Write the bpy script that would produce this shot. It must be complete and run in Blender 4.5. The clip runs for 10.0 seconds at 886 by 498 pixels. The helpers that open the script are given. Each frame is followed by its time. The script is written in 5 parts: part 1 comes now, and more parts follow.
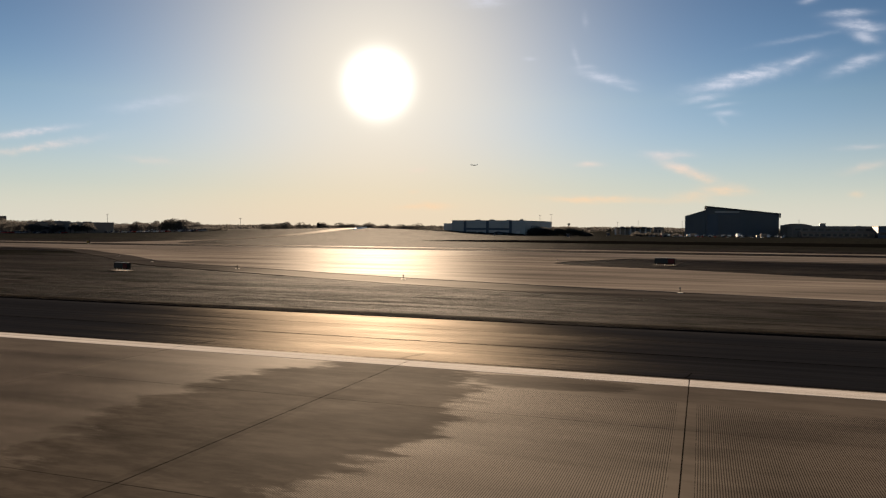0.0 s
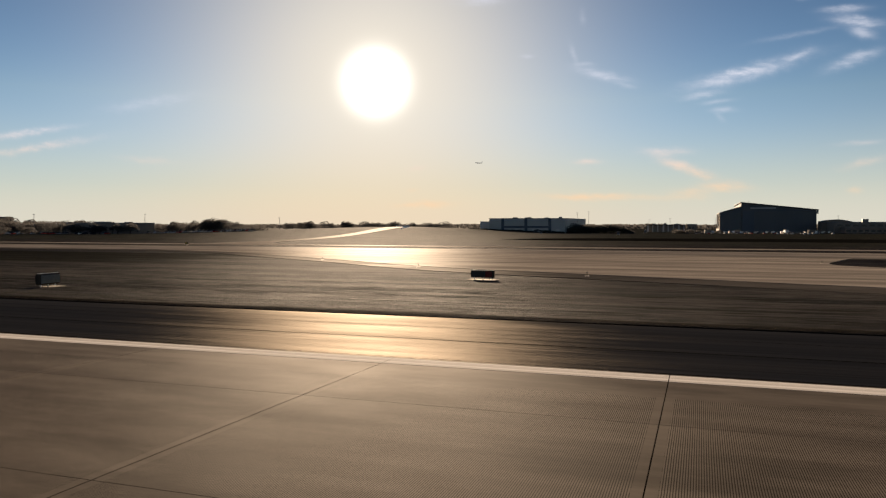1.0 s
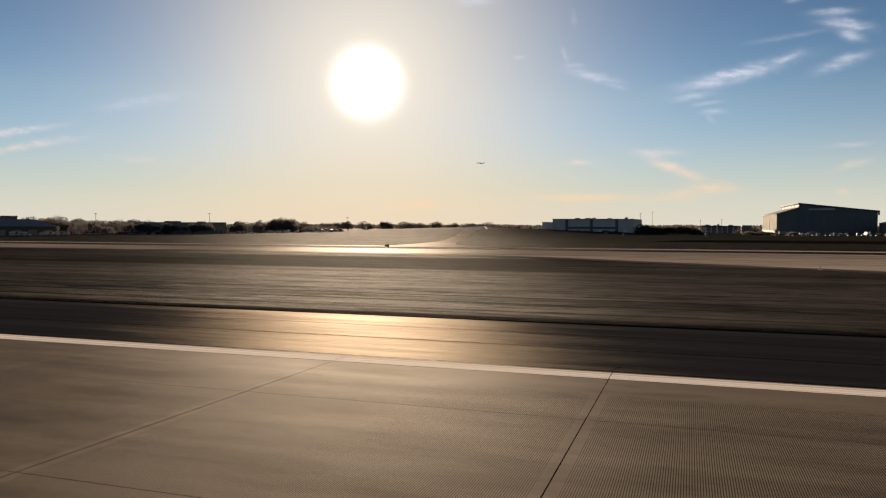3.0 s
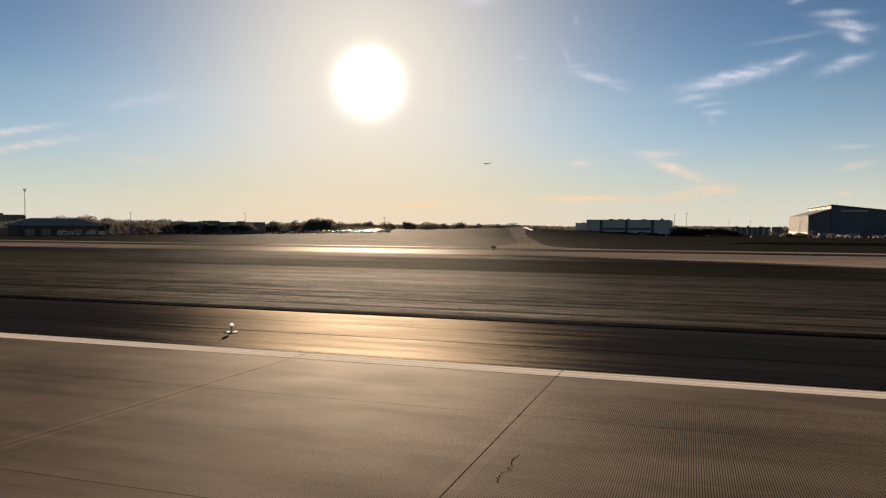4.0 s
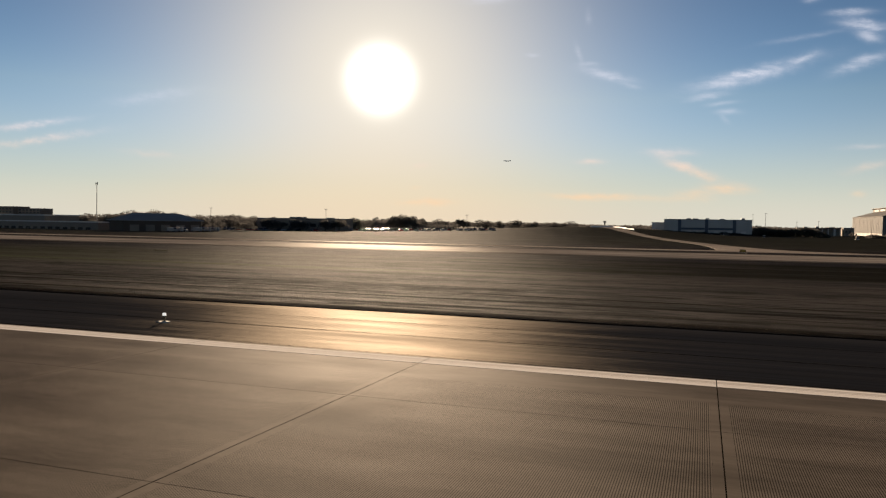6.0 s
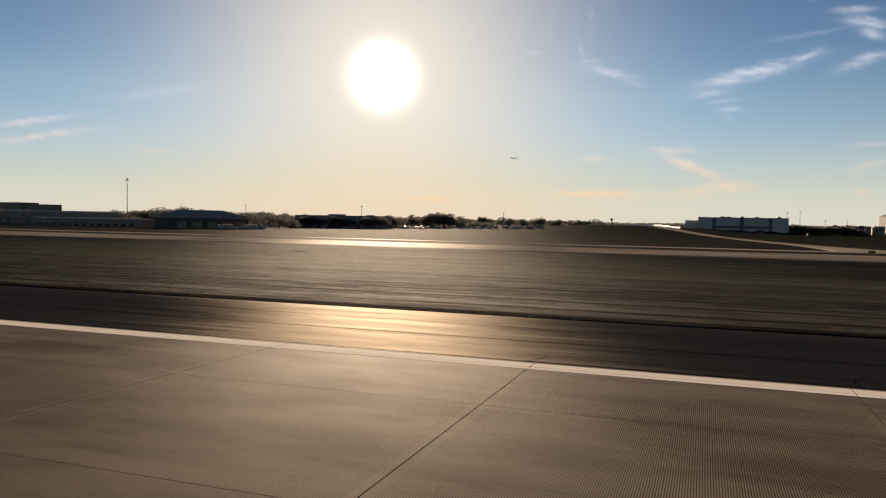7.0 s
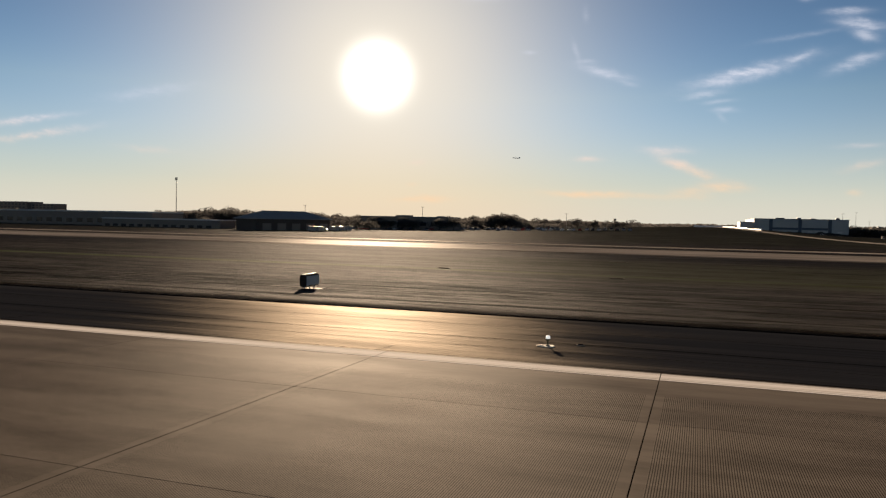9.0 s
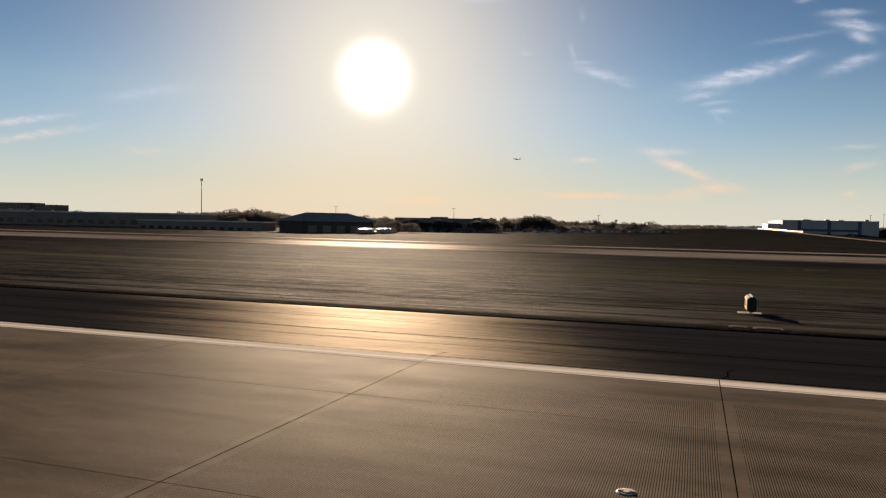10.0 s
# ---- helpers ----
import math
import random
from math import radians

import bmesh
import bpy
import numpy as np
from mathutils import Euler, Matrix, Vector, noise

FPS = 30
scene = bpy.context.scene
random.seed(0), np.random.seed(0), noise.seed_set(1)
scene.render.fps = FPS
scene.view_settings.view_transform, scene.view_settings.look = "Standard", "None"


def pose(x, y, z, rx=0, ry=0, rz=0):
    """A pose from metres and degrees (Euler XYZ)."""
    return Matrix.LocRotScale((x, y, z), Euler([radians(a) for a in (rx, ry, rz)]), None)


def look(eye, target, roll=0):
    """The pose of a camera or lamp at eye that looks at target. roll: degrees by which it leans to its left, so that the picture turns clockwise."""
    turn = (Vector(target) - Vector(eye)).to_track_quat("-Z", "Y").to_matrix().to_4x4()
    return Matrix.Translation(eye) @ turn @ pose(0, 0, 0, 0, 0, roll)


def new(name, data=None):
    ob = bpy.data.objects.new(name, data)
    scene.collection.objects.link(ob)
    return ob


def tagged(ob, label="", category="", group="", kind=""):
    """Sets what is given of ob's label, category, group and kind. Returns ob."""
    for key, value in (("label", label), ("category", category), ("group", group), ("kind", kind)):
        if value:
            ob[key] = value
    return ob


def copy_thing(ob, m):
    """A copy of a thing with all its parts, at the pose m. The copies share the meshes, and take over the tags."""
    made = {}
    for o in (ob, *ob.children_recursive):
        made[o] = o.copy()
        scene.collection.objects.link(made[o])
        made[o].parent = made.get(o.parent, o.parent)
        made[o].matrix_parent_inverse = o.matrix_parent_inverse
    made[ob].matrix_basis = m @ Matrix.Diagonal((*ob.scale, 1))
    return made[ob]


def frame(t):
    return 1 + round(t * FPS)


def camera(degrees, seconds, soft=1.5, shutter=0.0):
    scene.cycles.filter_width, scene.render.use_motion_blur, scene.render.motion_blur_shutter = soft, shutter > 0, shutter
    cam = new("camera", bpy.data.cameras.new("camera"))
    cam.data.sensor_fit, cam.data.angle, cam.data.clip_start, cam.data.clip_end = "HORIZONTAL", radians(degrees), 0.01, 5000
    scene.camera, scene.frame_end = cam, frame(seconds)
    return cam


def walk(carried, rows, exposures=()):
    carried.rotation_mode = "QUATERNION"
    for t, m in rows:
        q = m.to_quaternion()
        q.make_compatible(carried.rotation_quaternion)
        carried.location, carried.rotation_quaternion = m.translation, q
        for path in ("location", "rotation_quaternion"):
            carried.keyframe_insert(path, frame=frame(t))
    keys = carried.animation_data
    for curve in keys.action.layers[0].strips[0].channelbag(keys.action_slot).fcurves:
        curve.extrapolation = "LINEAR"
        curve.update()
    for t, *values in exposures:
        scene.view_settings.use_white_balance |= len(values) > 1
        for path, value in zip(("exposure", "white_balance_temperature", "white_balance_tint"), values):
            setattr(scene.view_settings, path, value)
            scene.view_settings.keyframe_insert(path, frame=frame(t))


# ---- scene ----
# The camera: carried in an aircraft rolling out along the runway, towards -x.
PATH = [
    (0, 1.88, 19.102, -1.749, -0.352),
    (0.1, -2.05, 19.089, -1.760, -0.311),
    (0.2, -5.99, 19.075, -1.771, -0.269),
    (0.3, -9.92, 19.062, -1.781, -0.228),
    (0.4, -13.86, 19.048, -1.792, -0.186),
    (0.5, -17.79, 19.035, -1.803, -0.145),
    (1, -35.76, 19.003, -1.886, 0.008),
    (1.5, -53.32, 18.761, -1.865, 0.062),
    (2, -69.15, 18.657, -1.926, 0.122),
    (2.5, -86.78, 18.421, -1.871, -0.02),
    (4, -132.31, 18.416, -1.829, -0.349),
    (4.5, -147.1, 18.588, -1.745, -0.474),
    (5, -162.28, 18.852, -1.889, -0.571),
    (5.5, -176.26, 19.05, -1.951, -0.716),
    (7, -215.09, 19.363, -2.279, -0.989),
    (7.5, -228.59, 19.289, -2.315, -1.093),
    (8, -240.95, 19.127, -2.368, -1.147),
    (8.5, -253.06, 19.01, -2.365, -1.153),
    (9, -264.25, 18.929, -2.284, -1.09),
    (9.5, -276.89, 18.757, -2.279, -1.061),
    (10, -288.59, 18.677, -2.196, -1.089),
]
EXPOSURE = [(0.0, 1.6, 6500, 10), (10.0, 1.6, 6500, 10)]
EYE = 3.604
cam = camera(61.23, 10.0, 1.25)
walk(cam, [(t, pose(x, 0, EYE, 90 + tilt, lean, turn)) for t, x, turn, tilt, lean in PATH], EXPOSURE)

# ---- light ----
SUN_AZ, SUN_EL = radians(24.1), radians(10.6)  # sun to the left of +y, low over the horizon
SUN_DIR = Vector((-math.sin(SUN_AZ) * math.cos(SUN_EL), math.cos(SUN_AZ) * math.cos(SUN_EL), math.sin(SUN_EL)))
SKY_STRENGTH = 0.343


class Nodes:
    """Short hand for building a node tree."""

    def __init__(self, tree):
        self.tree = tree

    def add(self, kind):
        return self.tree.nodes.new(kind)

    def put(self, socket, value):
        if isinstance(value, bpy.types.NodeSocket):
            self.tree.links.new(value, socket)
        else:
            socket.default_value = value

    def math(self, op, a, b=0.0, clamp=False):
        node = self.add("ShaderNodeMath")
        node.operation, node.use_clamp = op, clamp
        self.put(node.inputs[0], a)
        self.put(node.inputs[1], b)
        return node.outputs[0]

    def vmath(self, op, a, b=(0, 0, 0)):
        node = self.add("ShaderNodeVectorMath")
        node.operation = op
        self.put(node.inputs[0], a)
        self.put(node.inputs[1], b)
        return node.outputs["Value"] if op in ("DOT_PRODUCT", "LENGTH") else node.outputs[0]

    def mix(self, fac, a, b, blend="MIX"):
        node = self.add("ShaderNodeMix")
        node.data_type, node.blend_type = "RGBA", blend
        self.put(node.inputs[0], fac)
        self.put(node.inputs[6], a if not isinstance(a, tuple) else (*a[:3], 1))
        self.put(node.inputs[7], b if not isinstance(b, tuple) else (*b[:3], 1))
        return node.outputs[2]

    def split(self, vec):
        node = self.add("ShaderNodeSeparateXYZ")
        self.put(node.inputs[0], vec)
        return node.outputs

    def join(self, x, y, z):
        node = self.add("ShaderNodeCombineXYZ")
        for socket, value in zip(node.inputs, (x, y, z)):
            self.put(socket, value)
        return node.outputs[0]

    def noise(self, vec, scale, detail=4.0, rough=0.55):
        node = self.add("ShaderNodeTexNoise")
        self.put(node.inputs["Vector"], vec)
        self.put(node.inputs["Scale"], scale)
        self.put(node.inputs["Detail"], detail)
        self.put(node.inputs["Roughness"], rough)
        return node.outputs[0]

    def ramp(self, value, lo, hi, a=0.0, b=1.0):
        node = self.add("ShaderNodeMapRange")
        node.interpolation_type = "SMOOTHSTEP"
        for k, v in enumerate((value, lo, hi, a, b)):
            self.put(node.inputs[k], v)
        return node.outputs[0]

    def bump(self, height, strength, distance):
        node = self.add("ShaderNodeBump")
        self.put(node.inputs["Strength"], strength)
        self.put(node.inputs["Distance"], distance)
        self.put(node.inputs["Height"], height)
        return node.outputs[0]


world = bpy.data.worlds.new("sky")
scene.world = world
world.use_nodes = True
wn = Nodes(world.node_tree)
sky = wn.add("ShaderNodeTexSky")
sky.sky_type, sky.sun_disc = "NISHITA", False
sky.sun_elevation, sky.sun_rotation = SUN_EL, -SUN_AZ
sky.air_density, sky.dust_density, sky.ozone_density, sky.altitude = 0.95, 0.05, 3.1, 180
way = wn.add("ShaderNodeTexCoord").outputs["Generated"]
near_sun = wn.vmath("DOT_PRODUCT", way, tuple(SUN_DIR))
away = wn.math("ARCCOSINE", wn.math("MINIMUM", near_sun, 0.999999))


def aureole(width, height, power):
    """Light scattered round the sun: height * exp(-(angle / width) ** power)."""
    return wn.math("MULTIPLY", wn.math("EXPONENT", wn.math("MULTIPLY", wn.math("POWER", wn.math("DIVIDE", away, radians(width)), power), -1.0)), height)


wx, wy, wz = wn.split(way)
up = wn.math("MAXIMUM", wz, 0.0)
# clear air: the sky's own colour, deepened towards the zenith
deep = wn.add("ShaderNodeGamma")
wn.put(deep.inputs[0], wn.mix(1.0, sky.outputs[0], (0.1, 0.1, 0.1), "MULTIPLY"))
deep.inputs[1].default_value = 1.75
tint = wn.mix(wn.math("DIVIDE", wn.math("SUBTRACT", up, 0.05), 0.11, clamp=True), (0.276, 0.774, 1.168), (2.168, 1.384, 1.055))
tint = wn.mix(wn.math("DIVIDE", wn.math("SUBTRACT", up, 0.16), 0.14, clamp=True), tint, (2.55, 1.46, 1.00))
air = wn.mix(1.0, deep.outputs[0], tint, "MULTIPLY")
# haze that thickens towards the horizon, warmer below the sun, and the pale glow round the sun
haze_colour = wn.mix(aureole(15.0, 0.8, 2.0), (0.681, 0.653, 0.552), (0.90, 0.64, 0.40))
air = wn.mix(wn.math("EXPONENT", wn.math("MULTIPLY", wn.math("POWER", wn.math("DIVIDE", up, 0.1), 2.0), -1.0)), air, haze_colour)
air = wn.mix(aureole(13.0, 1.0, 2.0), air, wn.mix(wn.ramp(wz, 0.03, 0.15), (0.84, 0.69, 0.495), (0.795, 0.722, 0.61)))
ahead = wn.math("MAXIMUM", wy, 0.05)
cu, cv = wn.math("DIVIDE", wx, ahead), wn.math("DIVIDE", wz, ahead)
# Thin cirrus: middle across and up, half length, half width, slant in degrees, density
WISPS_HIGH = [
    (0.052, 0.187, 0.048, 0.0075, 14, 0.60), (0.025, 0.183, 0.032, 0.0057, 6, 0.36), (0.109, 0.203, 0.013, 0.0031, 19, 0.28), (-0.000, 0.162, 0.016, 0.0035, 6, 0.50), (0.018, 0.153, 0.014, 0.0025, 4, 0.26),
    (0.025, 0.142, 0.011, 0.0032, -2, 0.30), (0.021, 0.133, 0.006, 0.0032, -47, 0.20), (0.157, 0.254, 0.016, 0.0036, -2, 0.62), (0.172, 0.238, 0.019, 0.0054, -11, 0.60), (0.177, 0.226, 0.011, 0.0048, -21, 0.42),
    (0.169, 0.195, 0.021, 0.0066, 17, 0.50), (0.106, 0.229, 0.032, 0.0031, 7, 0.16), (0.116, 0.274, 0.007, 0.0036, 0, 0.40)]
WISPS_LOW = [
    (-0.042, 0.093, 0.020, 0.0049, -3, 0.60), (-0.018, 0.071, 0.029, 0.0055, -21, 0.78), (0.027, 0.047, 0.021, 0.0057, -5, 0.55), (-0.129, 0.036, 0.053, 0.0040, -1, 0.65), (-0.013, 0.038, 0.019, 0.0064, 2, 0.50),
    (-0.143, 0.083, 0.013, 0.0034, -2, 0.50), (0.175, 0.096, 0.017, 0.0030, 3, 0.30), (0.178, 0.072, 0.017, 0.0042, 12, 0.35), (0.172, 0.040, 0.006, 0.0036, -0, 0.32), (-0.374, 0.028, 0.029, 0.0043, 1, 0.70),
    (-0.383, 0.080, 0.011, 0.0036, 3, 0.35), (-0.391, 0.049, 0.007, 0.0029, 2, 0.30)]
WISPS_SIDE = [
    (-0.162, 0.225, 0.012, 0.0033, -74, 0.18), (-0.146, 0.210, 0.010, 0.0027, -2, 0.25), (-0.123, 0.195, 0.024, 0.0053, -16, 0.50), (-0.094, 0.180, 0.009, 0.0033, -15, 0.25), (-0.150, 0.272, 0.008, 0.0040, -80, 0.12),
    (-0.224, 0.227, 0.007, 0.0027, -1, 0.25), (-1.113, 0.159, 0.071, 0.0053, 4, 0.60), (-1.089, 0.133, 0.092, 0.0061, 5, 0.50), (-0.850, 0.197, 0.062, 0.0082, 4, 0.26), (-0.850, 0.104, 0.043, 0.0049, -6, 0.22),
    (-0.287, 0.308, 0.026, 0.0069, -2, 0.35)]
cloud = 0.0
warp = wn.noise(wn.join(cu, cv, 0.0), 26.0, 5.0, 0.6)
fibre = wn.noise(wn.join(wn.math("MULTIPLY", wn.math("ADD", cu, wn.math("MULTIPLY", cv, 1.2)), 30.0), wn.math("MULTIPLY", cv, 95.0), 3.0), 1.0, 5.0, 0.62)
for mu, mv, ru, rv, slant, dense in WISPS_HIGH + WISPS_LOW + WISPS_SIDE:
    c, s = math.cos(radians(slant)), math.sin(radians(slant))
    du, dv = wn.math("SUBTRACT", cu, mu), wn.math("SUBTRACT", cv, mv)
    along = wn.math("ADD", wn.math("MULTIPLY", du, 0.85 * c / ru), wn.math("MULTIPLY", dv, 0.85 * s / ru))
    across = wn.math("ADD", wn.math("MULTIPLY", du, -s / rv), wn.math("MULTIPLY", dv, c / rv))
    across = wn.math("ADD", across, wn.math("MULTIPLY", wn.math("SUBTRACT", warp, 0.5), 2.6))
    r2 = wn.math("ADD", wn.math("MULTIPLY", along, along), wn.math("MULTIPLY", across, across))
    cloud = wn.math("ADD", cloud, wn.math("MULTIPLY", wn.math("EXPONENT", wn.math("MULTIPLY", r2, -1.0)), dense))
cloud = wn.math("MULTIPLY", cloud, wn.ramp(fibre, 0.30, 0.66, 0.50, 1.30), clamp=True)
cloud = wn.math("MULTIPLY", cloud, wn.ramp(wy, 0.05, 0.3))
cloud_colour = wn.mix(wn.ramp(wz, 0.03, 0.14), (0.94, 0.66, 0.42), (0.70, 0.72, 0.82))
air = wn.mix(cloud, air, cloud_colour)
bg = world.node_tree.nodes["Background"]
bg.inputs[1].default_value = SKY_STRENGTH
wn.put(bg.inputs[0], air)
# the bright core round the sun's disc
halo = wn.add("ShaderNodeBackground")
halo.inputs[0].default_value = (1.0, 0.92, 0.82, 1)
wn.put(halo.inputs[1], wn.math("MULTIPLY", wn.math("ADD", aureole(1.50, 6.0, 2.0), aureole(4.2, 0.14, 1.3)), SKY_STRENGTH))
both = wn.add("ShaderNodeAddShader")
wn.put(both.inputs[0], bg.outputs[0])
wn.put(both.inputs[1], halo.outputs[0])
wn.put(world.node_tree.nodes["World Output"].inputs[0], both.outputs[0])

sun_lamp = bpy.data.lights.new("sun", "SUN")
sun_lamp.energy, sun_lamp.angle, sun_lamp.color = 5.0, radians(0.5), (1.0, 0.73, 0.485)
sun = new("sun", sun_lamp)
sun.matrix_basis = look(tuple(SUN_DIR), (0, 0, 0))

# ---- plan of the airfield ----
CROWN = 0.0125                      # fall of the runway from its middle to its edge
JOINT, JOINT_X = 7.62, 1.63         # transverse joints of the concrete
LANES = (2.4, 8.5, 14.6, 19.97)      # lengthwise joints
EDGE, GRASS = 19.97, 30.45            # end of the concrete, end of the asphalt shoulder
TAXI = (147.0, 175.0)
FAR_TAXI = (191.0, 199.0)


def smooth(x, a, b):
    f = min(1.0, max(0.0, (x - a) / (b - a)))
    return f * f * (3 - 2 * f)


def land(x, y):
    """Height of the bare land."""
    d = abs(y)
    if d < GRASS:
        z = -CROWN * d
    elif d < 150:
        z = -0.38 - min(d - GRASS, 9.55) * 0.0387 - max(d - 40.0, 0.0) * 0.0159
    elif d < 200:
        z = -2.5
    else:
        z = -2.5 - min(d - 200, 600) / 600 * 2.5
    if y > 200:
        z += 5.6 * math.exp(-((x + 255) / (75 if x < -255 else 44)) ** 2 / 2 - ((y - 545) / 130) ** 2 / 2) * smooth(y, 200, 260)
    return z


# ---- materials ----
def material(name, colour, rough=0.7, spec=0.3, metal=0.0, grain=0.0, grain_scale=3.0, bump=0.0, stain=0.0, stain_scale=0.25, stretch=(1, 1, 1), object_tone=0.0):
    """A painted or bare surface with grain, stains and fine relief at real size."""
    m = bpy.data.materials.new(name)
    m.use_nodes = True
    n = Nodes(m.node_tree)
    b = m.node_tree.nodes["Principled BSDF"]
    b.inputs["Roughness"].default_value = rough
    b.inputs["Specular IOR Level"].default_value = spec
    b.inputs["Metallic"].default_value = metal
    pos = n.vmath("MULTIPLY", n.add("ShaderNodeNewGeometry").outputs["Position"], stretch)
    fine = n.noise(pos, grain_scale, 5.0, 0.6)
    wide = n.noise(pos, stain_scale, 4.0, 0.6)
    tone = n.math("ADD", n.math("MULTIPLY", n.math("SUBTRACT", fine, 0.5), grain * 2), n.math("MULTIPLY", n.math("SUBTRACT", wide, 0.5), stain * 2))
    if object_tone:
        tone = n.math("ADD", tone, n.math("MULTIPLY", n.math("SUBTRACT", n.add("ShaderNodeObjectInfo").outputs["Random"], 0.5), object_tone))
    tone = n.math("ADD", tone, 1.0)
    n.put(b.inputs["Base Color"], n.mix(1.0, colour, n.join(tone, tone, tone), "MULTIPLY"))
    if bump:
        n.put(b.inputs["Normal"], n.bump(fine, 0.6, bump))
    return m


def sheen_over(m, n, weight, rough, normal, grazing=0.0, tint=(0.9, 0.9, 0.9)):
    """A faint even gloss over a matt body, for rough ground that only shines towards the sun."""
    b = m.node_tree.nodes["Principled BSDF"]
    b.inputs["Specular IOR Level"].default_value = 0.0
    n.put(b.inputs["Normal"], normal)
    gloss = n.add("ShaderNodeBsdfAnisotropic")
    gloss.distribution = "BECKMANN"
    gloss.inputs["Color"].default_value = (*tint, 1)
    n.put(gloss.inputs["Roughness"], rough)
    n.put(gloss.inputs["Normal"], normal)
    over = n.add("ShaderNodeMixShader")
    if grazing:
        facing = n.add("ShaderNodeLayerWeight").outputs["Facing"]
        weight = n.math("MULTIPLY", weight, n.math("POWER", facing, grazing))
    n.put(over.inputs[0], weight)
    n.put(over.inputs[1], b.outputs[0])
    n.put(over.inputs[2], gloss.outputs[0])
    n.put(m.node_tree.nodes["Material Output"].inputs[0], over.outputs[0])


def concrete_material():
    """Grooved runway concrete: fine saw-cut grooves across the runway, tyre rubber, a dark damp patch."""
    m = bpy.data.materials.new("runway_concrete")
    m.use_nodes = True
    n = Nodes(m.node_tree)
    b = m.node_tree.nodes["Principled BSDF"]
    pos = n.add("ShaderNodeNewGeometry").outputs["Position"]
    x, y, z = n.split(pos)
    cell = n.math("FRACT", n.math("ADD", n.math("DIVIDE", n.math("SUBTRACT", x, JOINT_X), JOINT), 200.0))
    cell = n.math("ADD", cell, n.math("MULTIPLY", n.math("SUBTRACT", n.noise(n.vmath("MULTIPLY", pos, (1, 2.2, 1)), 2.0, 3.0, 0.7), 0.5), 0.012))
    margin = n.math("MULTIPLY", n.ramp(cell, 0.024, 0.028), n.ramp(cell, 0.974, 0.978, 1.0, 0.0))
    margin = n.math("MULTIPLY", margin, n.ramp(n.math("ADD", y, n.math("MULTIPLY", n.noise(pos, 1.3), 0.7)), 17.3, 17.5, 1.0, 0.0))
    # saw cuts that wander by a few millimetres
    drawn = n.math("ADD", x, n.math("MULTIPLY", n.math("SUBTRACT", n.noise(n.vmath("MULTIPLY", pos, (1.6, 0.45, 1)), 1.0, 2.0, 0.5), 0.5), 0.016))
    wave = n.math("SINE", n.math("MULTIPLY", drawn, 2 * math.pi / 0.038))
    groove = n.math("MULTIPLY", n.ramp(wave, 0.0, 0.6), margin)
    grain = n.noise(pos, 55.0, 3.0, 0.7)
    cloudy = n.noise(n.vmath("MULTIPLY", pos, (0.5, 1.2, 1)), 0.55, 5.0, 0.6)
    streak = n.noise(n.vmath("MULTIPLY", pos, (0.05, 1.6, 1)), 1.0, 5.0, 0.65)
    tone = n.math("ADD", 0.78, n.math("ADD", n.math("MULTIPLY", grain, 0.16), n.math("MULTIPLY", cloudy, 0.20)))
    tone = n.math("MULTIPLY", tone, n.ramp(streak, 0.30, 0.62, 0.90, 1.05))
    tone = n.math("ADD", tone, n.math("MULTIPLY", n.math("SUBTRACT", n.add("ShaderNodeObjectInfo").outputs["Random"], 0.5), 0.09))
    cuts = n.math("SUBTRACT", 1.0, n.math("MULTIPLY", groove, 0.76))
    # the damp patch, ragged at its rim
    px = n.math("DIVIDE", n.math("ADD", x, 6.0), 3.7)
    py = n.math("DIVIDE", n.math("SUBTRACT", y, 13.3), 7.0)
    rag = n.noise(n.vmath("MULTIPLY", pos, (0.5, 1.4, 1)), 0.9, 6.0, 0.7)
    reach = n.math("ADD", n.math("ADD", n.math("MULTIPLY", px, px), n.math("MULTIPLY", py, py)), n.math("MULTIPLY", n.math("SUBTRACT", rag, 0.5), 1.9))
    damp = n.ramp(reach, 0.72, 0.98, 1.0, 0.0)
    rx = n.math("DIVIDE", n.math("ADD", x, 1.6), 2.6)
    ry = n.math("DIVIDE", n.math("SUBTRACT", y, 18.0), 0.9)
    trail = n.math("ADD", n.math("ADD", n.math("MULTIPLY", rx, rx), n.math("MULTIPLY", ry, ry)), n.math("MULTIPLY", n.math("SUBTRACT", rag, 0.5), 2.6))
    damp = n.math("MAXIMUM", damp, n.math("MULTIPLY", n.ramp(trail, 0.5, 0.95, 1.0, 0.0), 0.75))
    # a second, broken damp patch farther on, and dark streaky stains all over
    qx = n.math("DIVIDE", n.math("ADD", x, 24.0), 2.6)
    qy = n.math("DIVIDE", n.math("SUBTRACT", y, 15.6), 1.5)
    more = n.math("ADD", n.math("ADD", n.math("MULTIPLY", qx, qx), n.math("MULTIPLY", qy, qy)), n.math("MULTIPLY", n.math("SUBTRACT", n.noise(n.vmath("MULTIPLY", pos, (2.0, 5.0, 1)), 1.2, 5.0, 0.7), 0.5), 4.5))
    damp = n.math("MAXIMUM", damp, n.math("MULTIPLY", n.ramp(more, 0.5, 0.9, 1.0, 0.0), 0.7))
    tone = n.math("MULTIPLY", tone, n.math("SUBTRACT", 1.0, n.math("MULTIPLY", damp, n.ramp(n.noise(n.vmath("MULTIPLY", pos, (1.0, 2.5, 1)), 1.1, 5.0, 0.65), 0.35, 0.65, 0.44, 0.64))))
    tone = n.math("MULTIPLY", tone, n.math("MAXIMUM", cuts, damp))
    tone = n.math("MULTIPLY", tone, n.ramp(margin, 0.0, 1.0, 0.84, 1.0))
